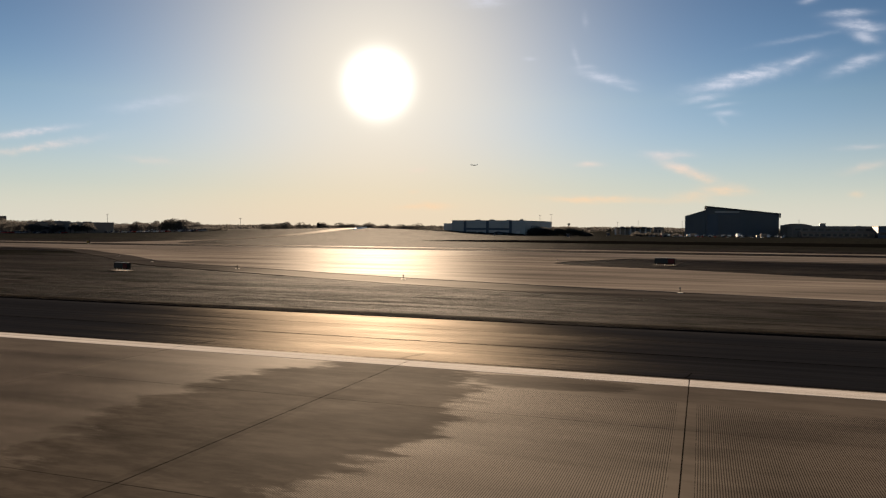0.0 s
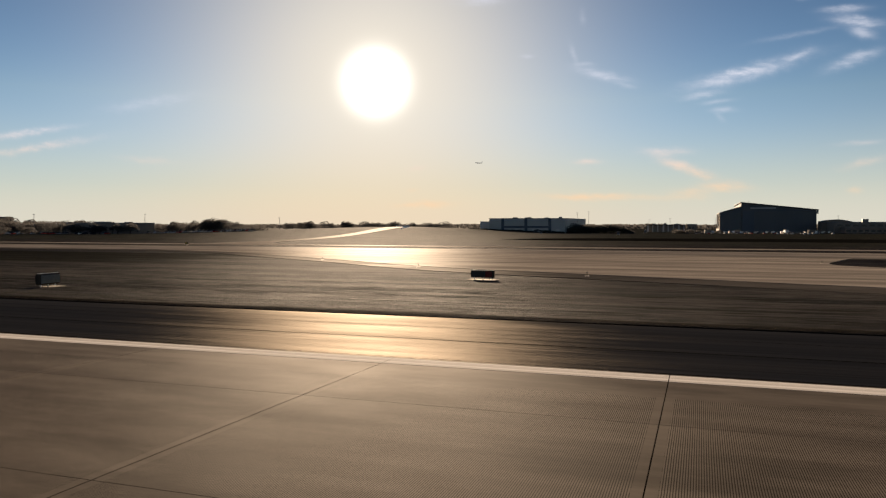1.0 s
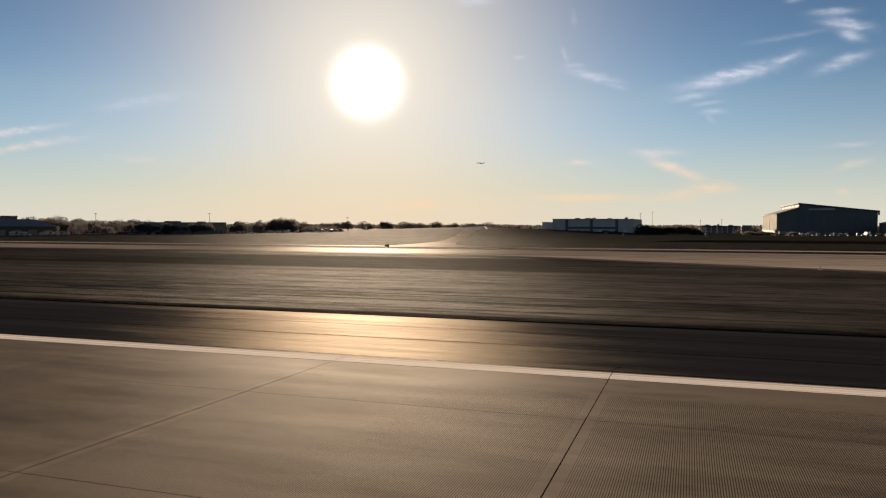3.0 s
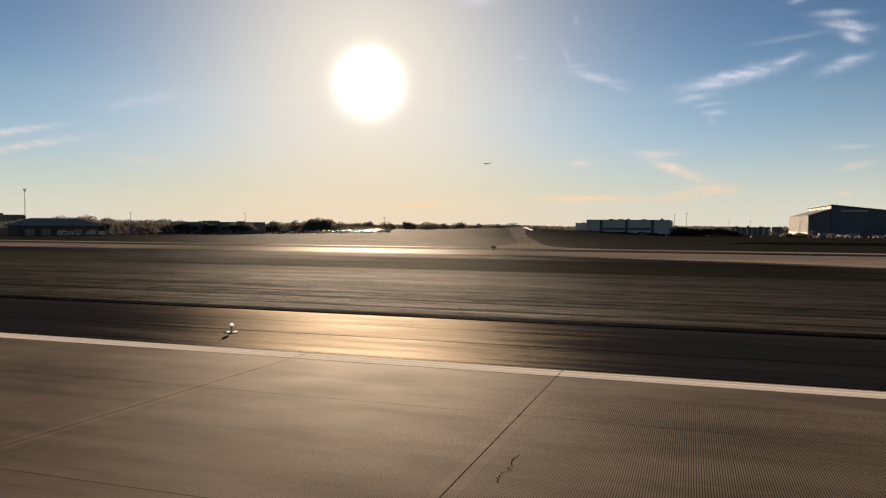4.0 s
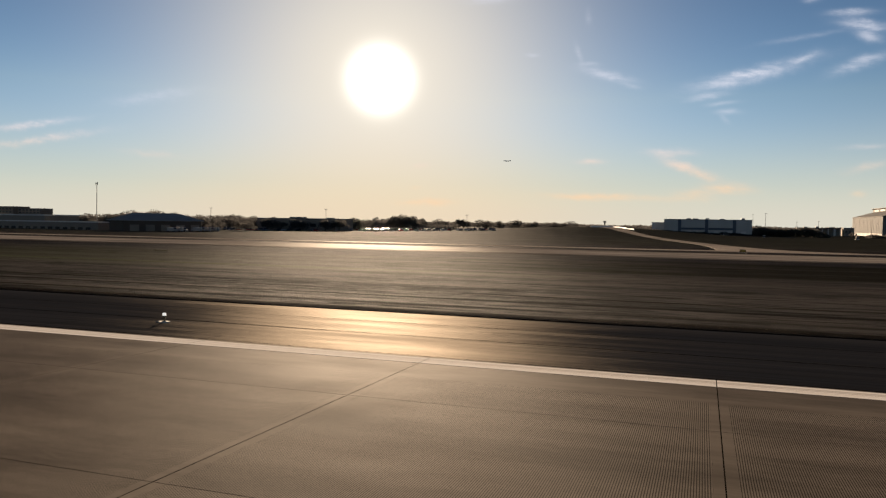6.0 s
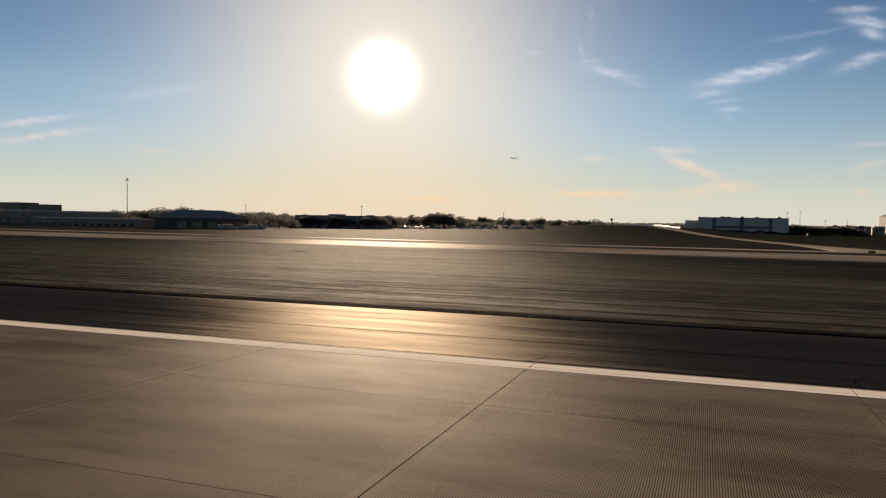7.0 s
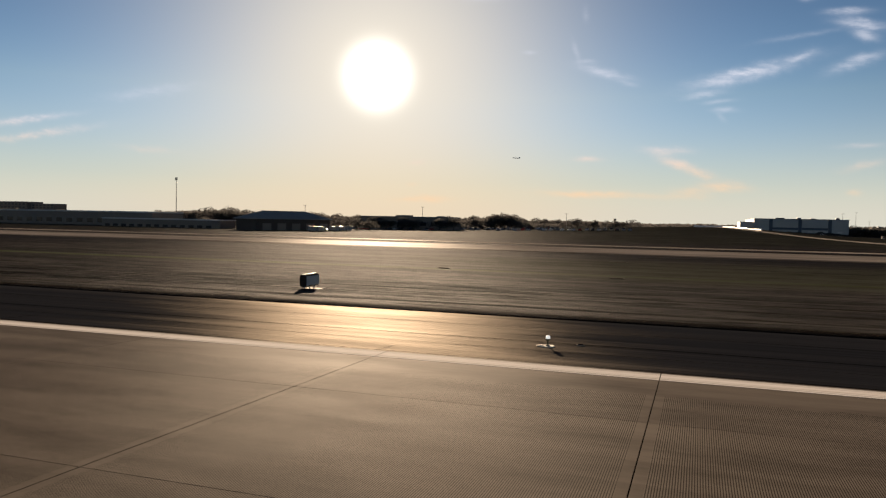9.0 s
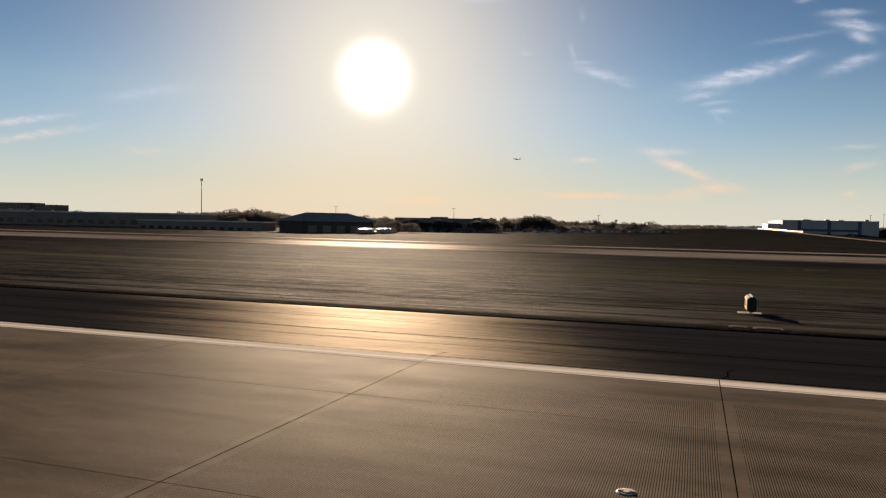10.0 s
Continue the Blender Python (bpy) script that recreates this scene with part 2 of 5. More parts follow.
    drift = n.noise(n.vmath("MULTIPLY", pos, (0.22, 0.75, 1)), 0.7, 6.0, 0.68)
    tone = n.math("MULTIPLY", tone, n.ramp(drift, 0.38, 0.68, 1.12, 0.66))
    spots = n.noise(n.vmath("MULTIPLY", pos, (0.8, 2.0, 1)), 0.8, 6.0, 0.7)
    tone = n.math("MULTIPLY", tone, n.ramp(spots, 0.64, 0.72, 1.0, 0.82))
    n.put(b.inputs["Base Color"], n.mix(1.0, CONCRETE, n.join(tone, tone, tone), "MULTIPLY"))
    n.put(b.inputs["Roughness"], n.ramp(cloudy, 0.3, 0.7, 0.70, 0.84))
    height = n.math("ADD", n.math("MULTIPLY", grain, 0.3), n.math("MULTIPLY", cloudy, 0.2))
    sheen_over(m, n, n.math("SUBTRACT", 0.071, n.math("MULTIPLY", damp, 0.046)), n.ramp(cloudy, 0.3, 0.7, 0.64, 0.70), n.bump(height, 0.5, 0.004), 5.0)
    return m


def asphalt_material():
    m = bpy.data.materials.new("shoulder_asphalt")
    m.use_nodes = True
    n = Nodes(m.node_tree)
    b = m.node_tree.nodes["Principled BSDF"]
    pos = n.add("ShaderNodeNewGeometry").outputs["Position"]
    grain = n.noise(pos, 70.0, 3.0, 0.8)
    lanes = n.noise(n.vmath("MULTIPLY", pos, (0.02, 1.3, 1)), 1.0, 5.0, 0.65)
    blotch = n.noise(n.vmath("MULTIPLY", pos, (0.15, 0.9, 1)), 0.9, 5.0, 0.6)
    tone = n.math("MULTIPLY", n.math("ADD", 0.5, grain), n.ramp(lanes, 0.3, 0.7, 0.75, 1.25))
    n.put(b.inputs["Base Color"], n.mix(1.0, (0.0115, 0.0115, 0.0125), n.join(tone, tone, tone), "MULTIPLY"))
    lines = n.noise(n.vmath("MULTIPLY", pos, (0.12, 7.0, 1)), 1.0, 4.0, 0.7)
    shine = n.math("ADD", n.ramp(lanes, 0.3, 0.7, 0.575, 0.625), n.ramp(blotch, 0.35, 0.7, -0.03, 0.04))
    shine = n.math("ADD", shine, n.ramp(lines, 0.3, 0.7, -0.03, 0.04))
    b.inputs["Roughness"].default_value = 0.9
    sheen_over(m, n, n.ramp(lines, 0.32, 0.68, 0.020, 0.034), shine, n.bump(grain, 0.6, 0.005), tint=(0.96, 0.87, 0.76))
    return m


def taxiway_material(name, colour, rough, gloss):
    m = bpy.data.materials.new(name)
    m.use_nodes = True
    n = Nodes(m.node_tree)
    b = m.node_tree.nodes["Principled BSDF"]
    pos = n.add("ShaderNodeNewGeometry").outputs["Position"]
    grain = n.noise(pos, 12.0, 4.0, 0.7)
    lanes = n.noise(n.vmath("MULTIPLY", pos, (0.02, 0.35, 1)), 1.0, 5.0, 0.65)
    blotch = n.noise(n.vmath("MULTIPLY", pos, (0.04, 0.14, 1)), 1.0, 5.0, 0.6)
    tone = n.math("MULTIPLY", n.math("ADD", 0.75, n.math("MULTIPLY", grain, 0.5)), n.ramp(lanes, 0.32, 0.68, 0.58, 1.18))
    tone = n.math("MULTIPLY", tone, n.ramp(blotch, 0.35, 0.65, 0.72, 1.12))
    n.put(b.inputs["Base Color"], n.mix(1.0, colour, n.join(tone, tone, tone), "MULTIPLY"))
    n.put(b.inputs["Roughness"], n.ramp(lanes, 0.3, 0.7, rough - 0.05, rough + 0.06))
    sheen_over(m, n, gloss, n.ramp(lanes, 0.3, 0.7, rough - 0.05, rough + 0.06), n.bump(grain, 0.3, 0.006))
    return m


def grass_material(name, lush=1.0):
    """Winter grass: straw and brown earth, drawn out in mown rows along the runway, with greener stretches."""
    m = bpy.data.materials.new(name)
    m.use_nodes = True
    n = Nodes(m.node_tree)
    b = m.node_tree.nodes["Principled BSDF"]
    pos = n.add("ShaderNodeNewGeometry").outputs["Position"]
    x, y, z = n.split(pos)
    rows = n.math("ADD", n.math("MULTIPLY", n.noise(n.vmath("MULTIPLY", pos, (0.03, 0.30, 1)), 1.0, 3.0, 0.6), 0.6), n.math("MULTIPLY", n.noise(n.vmath("MULTIPLY", pos, (0.13, 1.1, 1)), 1.0, 4.0, 0.6), 0.4))
    ruts = n.noise(n.vmath("MULTIPLY", pos, (0.20, 1.5, 1)), 1.0, 4.0, 0.65)
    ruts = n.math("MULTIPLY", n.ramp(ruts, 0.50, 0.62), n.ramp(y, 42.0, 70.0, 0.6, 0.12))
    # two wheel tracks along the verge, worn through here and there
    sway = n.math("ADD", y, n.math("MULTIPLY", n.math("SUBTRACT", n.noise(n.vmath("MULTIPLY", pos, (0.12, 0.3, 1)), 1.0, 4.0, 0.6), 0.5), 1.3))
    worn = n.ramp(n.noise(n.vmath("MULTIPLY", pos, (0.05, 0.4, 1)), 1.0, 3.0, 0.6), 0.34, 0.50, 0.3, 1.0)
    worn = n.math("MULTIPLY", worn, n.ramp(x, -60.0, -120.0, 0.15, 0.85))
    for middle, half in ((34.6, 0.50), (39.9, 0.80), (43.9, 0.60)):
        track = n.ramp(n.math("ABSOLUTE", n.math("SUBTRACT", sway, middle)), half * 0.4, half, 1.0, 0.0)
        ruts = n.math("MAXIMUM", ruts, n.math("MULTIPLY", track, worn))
    # a darker belt of grass just before the taxiway
    dark_belt = n.math("MULTIPLY", n.ramp(n.math("ADD", y, n.math("MULTIPLY", rows, 12.0)), 116.0, 124.0), n.ramp(y, 141.0, 150.0, 1.0, 0.0))
    # dark band along the asphalt edge: shade of the grass lip put into colour
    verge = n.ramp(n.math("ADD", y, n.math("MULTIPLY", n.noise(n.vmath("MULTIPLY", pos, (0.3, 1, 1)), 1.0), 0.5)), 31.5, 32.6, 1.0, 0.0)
    patch = n.noise(n.vmath("MULTIPLY", pos, (0.05, 0.11, 1)), 1.0, 5.0, 0.65)
    clods = n.noise(n.vmath("MULTIPLY", pos, (0.35, 0.9, 1)), 1.0, 6.0, 0.75)
    rows = n.math("ADD", rows, n.math("MULTIPLY", n.math("SUBTRACT", clods, 0.5), 0.62))
    rows = n.math("ADD", 0.5, n.math("MULTIPLY", n.math("SUBTRACT", rows, 0.5), n.ramp(patch, 0.34, 0.62, 0.35, 1.15)))
    rows = n.math("ADD", rows, n.math("MULTIPLY", n.math("SUBTRACT", patch, 0.5), 0.22))
    tufts = n.noise(n.vmath("MULTIPLY", pos, (1.0, 2.4, 1)), 2.2, 6.0, 0.75)
    fields = n.noise(n.vmath("MULTIPLY", pos, (0.006, 0.03, 1)), 1.0, 4.0, 0.6)
    # near-black tones hold the blades' own shade, put into the colour
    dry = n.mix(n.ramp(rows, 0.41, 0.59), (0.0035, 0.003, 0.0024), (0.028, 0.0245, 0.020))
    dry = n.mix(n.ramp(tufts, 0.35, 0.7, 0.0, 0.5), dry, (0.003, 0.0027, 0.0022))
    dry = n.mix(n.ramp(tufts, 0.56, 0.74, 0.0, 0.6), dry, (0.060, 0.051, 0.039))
    dry = n.mix(n.math("MAXIMUM", n.math("MULTIPLY", dark_belt, 0.7), n.math("MAXIMUM", n.math("MULTIPLY", verge, 0.8), ruts)), dry, (0.0035, 0.003, 0.0024))
    # short dark turf in a swath beside the taxiway
    edge = n.math("ADD", y, n.math("MULTIPLY", rows, 9.0))
    ragged = n.math("ADD", x, n.math("MULTIPLY", n.math("SUBTRACT", n.noise(n.vmath("MULTIPLY", pos, (0.02, 0.10, 1)), 1.0, 5.0, 0.65), 0.5), 90.0))
    swath = n.math("MULTIPLY", n.math("MULTIPLY", n.ramp(edge, 79.0, 85.0), n.ramp(edge, 122.0, 132.0, 1.0, 0.0)), n.math("MULTIPLY", n.ramp(ragged, -92.0, -122.0), n.ramp(ragged, -226.0, -176.0)))
    dry = n.mix(n.math("MULTIPLY", swath, 0.8), dry, (0.0055, 0.0055, 0.0035))
    rim = n.math("MULTIPLY", n.ramp(y, 56.0, 66.0), n.ramp(y, 96.0, 118.0, 1.0, 0.0))
    green = n.math("MULTIPLY", n.math("MULTIPLY", n.ramp(n.math("ADD", fields, n.math("MULTIPLY", rows, 0.6)), 0.62, 0.86), rim), n.math("MULTIPLY", n.ramp(x, -185.0, -225.0), n.ramp(x, -330.0, -285.0)))
    fresh = n.math("MULTIPLY", n.math("EXPONENT", n.math("MULTIPLY", n.math("POWER", n.math("DIVIDE", n.math("SUBTRACT", n.math("ADD", y, n.math("MULTIPLY", rows, 2.0)), 69.0), 1.6), 2.0), -1.0)), n.ramp(fields, 0.35, 0.6, 0.25, 1.0))
    dry = n.mix(n.math("MULTIPLY", fresh, n.ramp(x, -195.0, -235.0)), dry, (0.042, 0.050, 0.015))
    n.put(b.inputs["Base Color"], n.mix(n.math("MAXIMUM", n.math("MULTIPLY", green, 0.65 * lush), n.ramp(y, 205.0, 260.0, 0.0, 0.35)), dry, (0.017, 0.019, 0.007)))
    b.inputs["Roughness"].default_value = 1.0
    straw = n.math("ADD", n.math("MULTIPLY", n.math("SUBTRACT", rows, 0.5), 1.5), n.math("SUBTRACT", n.noise(n.vmath("MULTIPLY", pos, (0.30, 1.3, 1)), 1.0, 6.0, 0.72), 0.5))
    shine = n.math("MULTIPLY", n.ramp(straw, -0.24, 0.26, 0.026, 0.045), n.math("SUBTRACT", 1.0, n.math("MULTIPLY", n.math("MAXIMUM", n.math("MAXIMUM", ruts, verge), n.math("MULTIPLY", swath, 0.75)), 0.78)))
    sheen_over(m, n, shine, 0.74, n.bump(n.math("ADD", tufts, n.math("MULTIPLY", rows, 1.6)), 0.9, 0.12), tint=(0.85, 0.87, 0.90))
    return m


def line_paint(name, light, dark, grooved):
    """Worn white marking paint with the lengthwise tracks of the spraying machine, over smooth or grooved concrete."""
    m = bpy.data.materials.new(name)
    m.use_nodes = True
    n = Nodes(m.node_tree)
    b = m.node_tree.nodes["Principled BSDF"]
    pos = n.add("ShaderNodeNewGeometry").outputs["Position"]
    tracks = n.noise(n.vmath("MULTIPLY", pos, (0.012, 9.0, 1)), 1.0, 3.0, 0.6)
    wear = n.noise(n.vmath("MULTIPLY", pos, (0.25, 2.5, 1)), 1.6, 5.0, 0.7)
    chips = n.noise(n.vmath("MULTIPLY", pos, (1.0, 3.0, 1)), 7.0, 4.0, 0.75)
    colour = n.mix(n.ramp(tracks, 0.40, 0.56), dark, light)
    colour = n.mix(n.ramp(wear, 0.52, 0.75, 0.0, 0.5), colour, (0.40, 0.35, 0.30))
    colour = n.mix(n.ramp(chips, 0.62, 0.75, 0.0, 0.5), colour, (0.30, 0.25, 0.20))
    relief = n.math("ADD", n.math("MULTIPLY", tracks, 0.1 if grooved else 1.0), n.math("MULTIPLY", chips, 0.3))
    if grooved:
        cuts = n.ramp(n.math("SINE", n.math("MULTIPLY", n.split(pos)[0], 2 * math.pi / 0.038)), 0.1, 0.7)
        colour = n.mix(n.math("MULTIPLY", cuts, 0.5), colour, (0.08, 0.065, 0.05))
        relief = n.math("SUBTRACT", relief, cuts)
    n.put(b.inputs["Base Color"], colour)
    b.inputs["Roughness"].default_value = 0.8
    sheen_over(m, n, 0.011, 0.66, n.bump(relief, 0.6, 0.004))
    return m


CONCRETE = (0.128, 0.113, 0.097)
MAT_CONCRETE = concrete_material()
MAT_ASPHALT = asphalt_material()
MAT_SEAL = material("joint_seal", (0.010, 0.009, 0.008), 0.95, 0.0, grain=0.3, grain_scale=20)
MAT_CRACK = material("crack_filler", (0.004, 0.004, 0.004), 0.95, 0.0, grain=0.3, grain_scale=8)
MAT_TAXI = taxiway_material("taxiway_concrete", (0.225, 0.203, 0.180), 0.60, 0.026)
# the same concrete, darkened in colour for vignetting and window veil
MAT_TAXI_DIM = taxiway_material("dimmed_taxiway_concrete", (0.180, 0.164, 0.148), 0.62, 0.036)
MAT_DARK_GROUND = material("dark_ground_surface", (0.005, 0.005, 0.005), 0.95, 0.0, grain=0.3, grain_scale=2, stain=0.3, stain_scale=0.1)
MAT_TAXI_SHOULDER = taxiway_material("taxiway_shoulder", (0.060, 0.055, 0.050), 0.66, 0.024)
MAT_GRASS = grass_material("winter_grass")
MAT_TUFT = material("dry_tufts", (0.060, 0.050, 0.038), 0.9, 0.1, grain=0.4, grain_scale=1.5)
MAT_PAINT = line_paint("runway_paint", (0.60, 0.59, 0.58), (0.36, 0.35, 0.34), False)
MAT_BAR = line_paint("touchdown_paint", (0.33, 0.325, 0.32), (0.29, 0.285, 0.28), True)
MAT_METAL = material("galvanised_steel", (0.52, 0.52, 0.50), 0.42, 0.5, metal=0.6, grain=0.15, grain_scale=8)
MAT_LIGHT_BODY = material("light_fitting_body", (0.10, 0.09, 0.05), 0.5, grain=0.2)
MAT_LENS = material("lamp_lens", (0.85, 0.85, 0.83), 0.15, 0.6)
MAT_LENS.node_tree.nodes["Principled BSDF"].inputs["Emission Color"].default_value = (1.0, 0.97, 0.9, 1)
MAT_LENS.node_tree.nodes["Principled BSDF"].inputs["Emission Strength"].default_value = 0.22  # emission added to keep the dome white
MAT_SIGN = material("sign_cabinet", (0.045, 0.034, 0.026), 0.8, 0.1, grain=0.2, grain_scale=6)
MAT_COVER = material("weathered_cover", (0.22, 0.20, 0.17), 0.85, 0.1, grain=0.3, grain_scale=6)
MAT_CHAMBER = material("dirty_chamber_lid", (0.115, 0.105, 0.09), 0.95, 0.0, grain=0.3, grain_scale=6)
MAT_FITTING = material("worn_light_fitting", (0.26, 0.245, 0.22), 0.6, 0.3, grain=0.25, grain_scale=12)
MAT_PAD = material("concrete_pad", (0.48, 0.45, 0.40), 0.75, grain=0.25, grain_scale=6, stain=0.2, stain_scale=1)
MAT_YELLOW = material("sign_yellow", (0.50, 0.33, 0.05), 0.4, 0.4, grain=0.1, stain=0.15, stain_scale=2)
MAT_SIGN_RED = material("sign_red", (0.10, 0.012, 0.010), 0.55, 0.3, grain=0.15, grain_scale=4)
MAT_BLACK = material("sign_black", (0.018, 0.018, 0.018), 0.45, 0.4, grain=0.2)
MAT_SHEET = material("sheet_metal", (0.16, 0.155, 0.15), 0.5, 0.4, grain=0.15, grain_scale=4, stain=0.2)
MAT_CLAD_DARK = material("slate_cladding", (0.085, 0.092, 0.100), 0.55, 0.35, grain=0.08, stain=0.2, stain_scale=0.06, stretch=(1, 1, 0.2))
MAT_CLAD_LIGHT = material("pale_cladding", (0.50, 0.49, 0.47), 0.6, 0.3, grain=0.08, stain=0.15, stain_scale=0.08, stretch=(1, 1, 0.2))
MAT_CLAD_BLUE = material("blue_grey_cladding", (0.38, 0.375, 0.37), 0.6, 0.3, grain=0.08, stain=0.18, stain_scale=0.06, stretch=(1, 1, 0.3))
MAT_CLAD_SIDE = material("grey_side_cladding", (0.060, 0.067, 0.075), 0.8, 0.1, grain=0.08, stain=0.15, stain_scale=0.08, stretch=(1, 1, 0.2))
MAT_METAL_ROOF = material("grey_metal_roof", (0.30, 0.29, 0.285), 0.95, 0.0, grain=0.08, stain=0.2, stain_scale=0.15)
MAT_PLINTH = material("pale_plinth_cladding", (0.16, 0.155, 0.15), 0.7, 0.2, grain=0.1, stain=0.2, stain_scale=0.1)
MAT_BAND = material("dark_band", (0.06, 0.075, 0.10), 0.45, 0.4, grain=0.1)
MAT_ROOF = material("roof_membrane", (0.16, 0.15, 0.145), 0.75, 0.2, grain=0.1, stain=0.25, stain_scale=0.08)
MAT_DARK_ROOF = material("dark_standing_seam_roof", (0.040, 0.042, 0.046), 0.75, 0.1, grain=0.1, stain=0.2, stain_scale=0.1)
MAT_WALL_GREY = material("grey_render", (0.20, 0.17, 0.145), 0.8, 0.2, grain=0.1, stain=0.2, stain_scale=0.1)
MAT_BRICK = material("brown_brick", (0.20, 0.15, 0.12), 0.85, 0.2, grain=0.2, grain_scale=2, stain=0.2)
MAT_WALL_DARK = material("dark_brown_cladding", (0.085, 0.07, 0.06), 0.85, 0.15, grain=0.1, stain=0.25, stain_scale=0.1)
MAT_GLASS = material("dark_window_glass", (0.03, 0.03, 0.032), 0.12, 0.35)
# white paint in place of glass: reflected sun and sky put into colour
MAT_CLERE_GLARE = material("clerestory_glare_white", (0.80, 0.80, 0.78), 0.2, 0.5)
MAT_WHITE = material("white_enamel", (0.80, 0.80, 0.79), 0.35, 0.5, grain=0.06, stain=0.08)
MAT_VAN = material("dusty_van_paint", (0.27, 0.26, 0.25), 0.4, 0.4, grain=0.06, stain=0.15)
MAT_RUBBER = material("tyre_rubber", (0.02, 0.02, 0.02), 0.8, 0.2, grain=0.2)
MAT_BARK = material("bark", (0.075, 0.058, 0.042), 0.9, 0.1, grain=0.4, grain_scale=2)
MAT_LEAF = material("winter_foliage", (0.072, 0.066, 0.054), 0.85, 0.1, grain=0.3, grain_scale=0.6, object_tone=0.35)
MAT_TWIG = material("bare_twigs", (0.085, 0.065, 0.048), 0.9, 0.1, grain=0.3)
MAT_PLANE = material("airliner_skin", (0.42, 0.44, 0.47), 0.35, 0.5, grain=0.05)
for leaves, through_colour in ((MAT_LEAF, (0.066, 0.066, 0.067, 1)), (MAT_TWIG, (0.070, 0.068, 0.066, 1)), (MAT_TUFT, (0.055, 0.046, 0.034, 1))):
    # sunlight shines through thin leaves and blades
    n = Nodes(leaves.node_tree)
    out = leaves.node_tree.nodes["Material Output"]
    thin = n.add("ShaderNodeBsdfTranslucent")
    thin.inputs[0].default_value = through_colour
    blend = n.add("ShaderNodeMixShader")
    blend.inputs[0].default_value = 0.6
    n.put(blend.inputs[1], leaves.node_tree.nodes["Principled BSDF"].outputs[0])
    n.put(blend.inputs[2], thin.outputs[0])
    n.put(out.inputs[0], blend.outputs[0])
CAR_PAINTS = [material("car_paint_" + k, c, 0.25, 0.5, metal=mt, grain=0.03) for k, c, mt in (
    ("white", (0.46, 0.46, 0.455), 0.0), ("silver", (0.30, 0.305, 0.31), 0.5), ("red", (0.28, 0.025, 0.02), 0.1), ("dark", (0.03, 0.035, 0.045), 0.2))]


# ---- building blocks ----
def box(bm, x0, x1, y0, y1, z0, z1, bevel=0.0):
    made = bmesh.ops.create_cube(bm, size=1, matrix=Matrix.Translation(((x0 + x1) / 2, (y0 + y1) / 2, (z0 + z1) / 2)) @ Matrix.Diagonal((x1 - x0, y1 - y0, z1 - z0, 1)))["verts"]
    if bevel:
        edges = list({e for v in made for e in v.link_edges})
        bmesh.ops.bevel(bm, geom=edges, offset=bevel, segments=1, affect="EDGES")
    return bm


def rod(bm, a, b, r0, r1=None, sides=8):
    a, b = Vector(a), Vector(b)
    r1 = r0 if r1 is None else r1
    turn = (b - a).to_track_quat("Z", "Y").to_matrix().to_4x4()
    bmesh.ops.create_cone(bm, cap_ends=True, segments=sides, radius1=r0, radius2=max(r1, 0.001), depth=(b - a).length, matrix=Matrix.Translation((a + b) / 2) @ turn)
    return bm


def prism(bm, outline, axis, lo, hi):
    """An outline extruded along x (outline in y, z) or y (outline in x, z)."""
    def at(p, d):
        return (d, p[0], p[1]) if axis == "x" else (p[0], d, p[1])
    front = [bm.verts.new(at(p, lo)) for p in outline]
    back = [bm.verts.new(at(p, hi)) for p in outline]
    count = len(outline)
    bm.faces.new(front)
    bm.faces.new(back[::-1])
    for k in range(count):
        bm.faces.new((front[k], back[k], back[(k + 1) % count], front[(k + 1) % count]))
    bmesh.ops.recalc_face_normals(bm, faces=bm.faces[:])
    return bm


def mesh(name, bm, mat):
    me = bpy.data.meshes.new(name)
    bm.to_mesh(me)
    bm.free()
    me.materials.append(mat)
    return me


def part(name, bm, mat, parent=None, label=""):
    ob = new(name, mesh(name, bm, mat))
    ob.parent = parent
    return tagged(ob, label)


def thing(name, label, category, group="", at=(0, 0, 0), kind=""):
    ob = new(name)
    ob.empty_display_size = 0.3
    ob.location = at
    return tagged(ob, label, category, group, kind)


def grid_mesh(name, xs, ys, height, mat):
    verts = [(x, y, height(x, y)) for y in ys for x in xs]
    w = len(xs)
    faces = [(j * w + i, j * w + i + 1, (j + 1) * w + i + 1, (j + 1) * w + i) for j in range(len(ys) - 1) for i in range(w - 1)]
    me = bpy.data.meshes.new(name)
    me.from_pydata(verts, [], faces)
    me.materials.append(mat)
    me.polygons.foreach_set("use_smooth", [True] * len(faces))
    return me


def steps(*runs):
    """Rising values: (start, stop, step) runs joined."""
    out = []
    for a, b, s in runs:
        count = max(1, round((b - a) / s))
        out += [a + (b - a) * k / count for k in range(count)]
    return out + [runs[-1][1]]


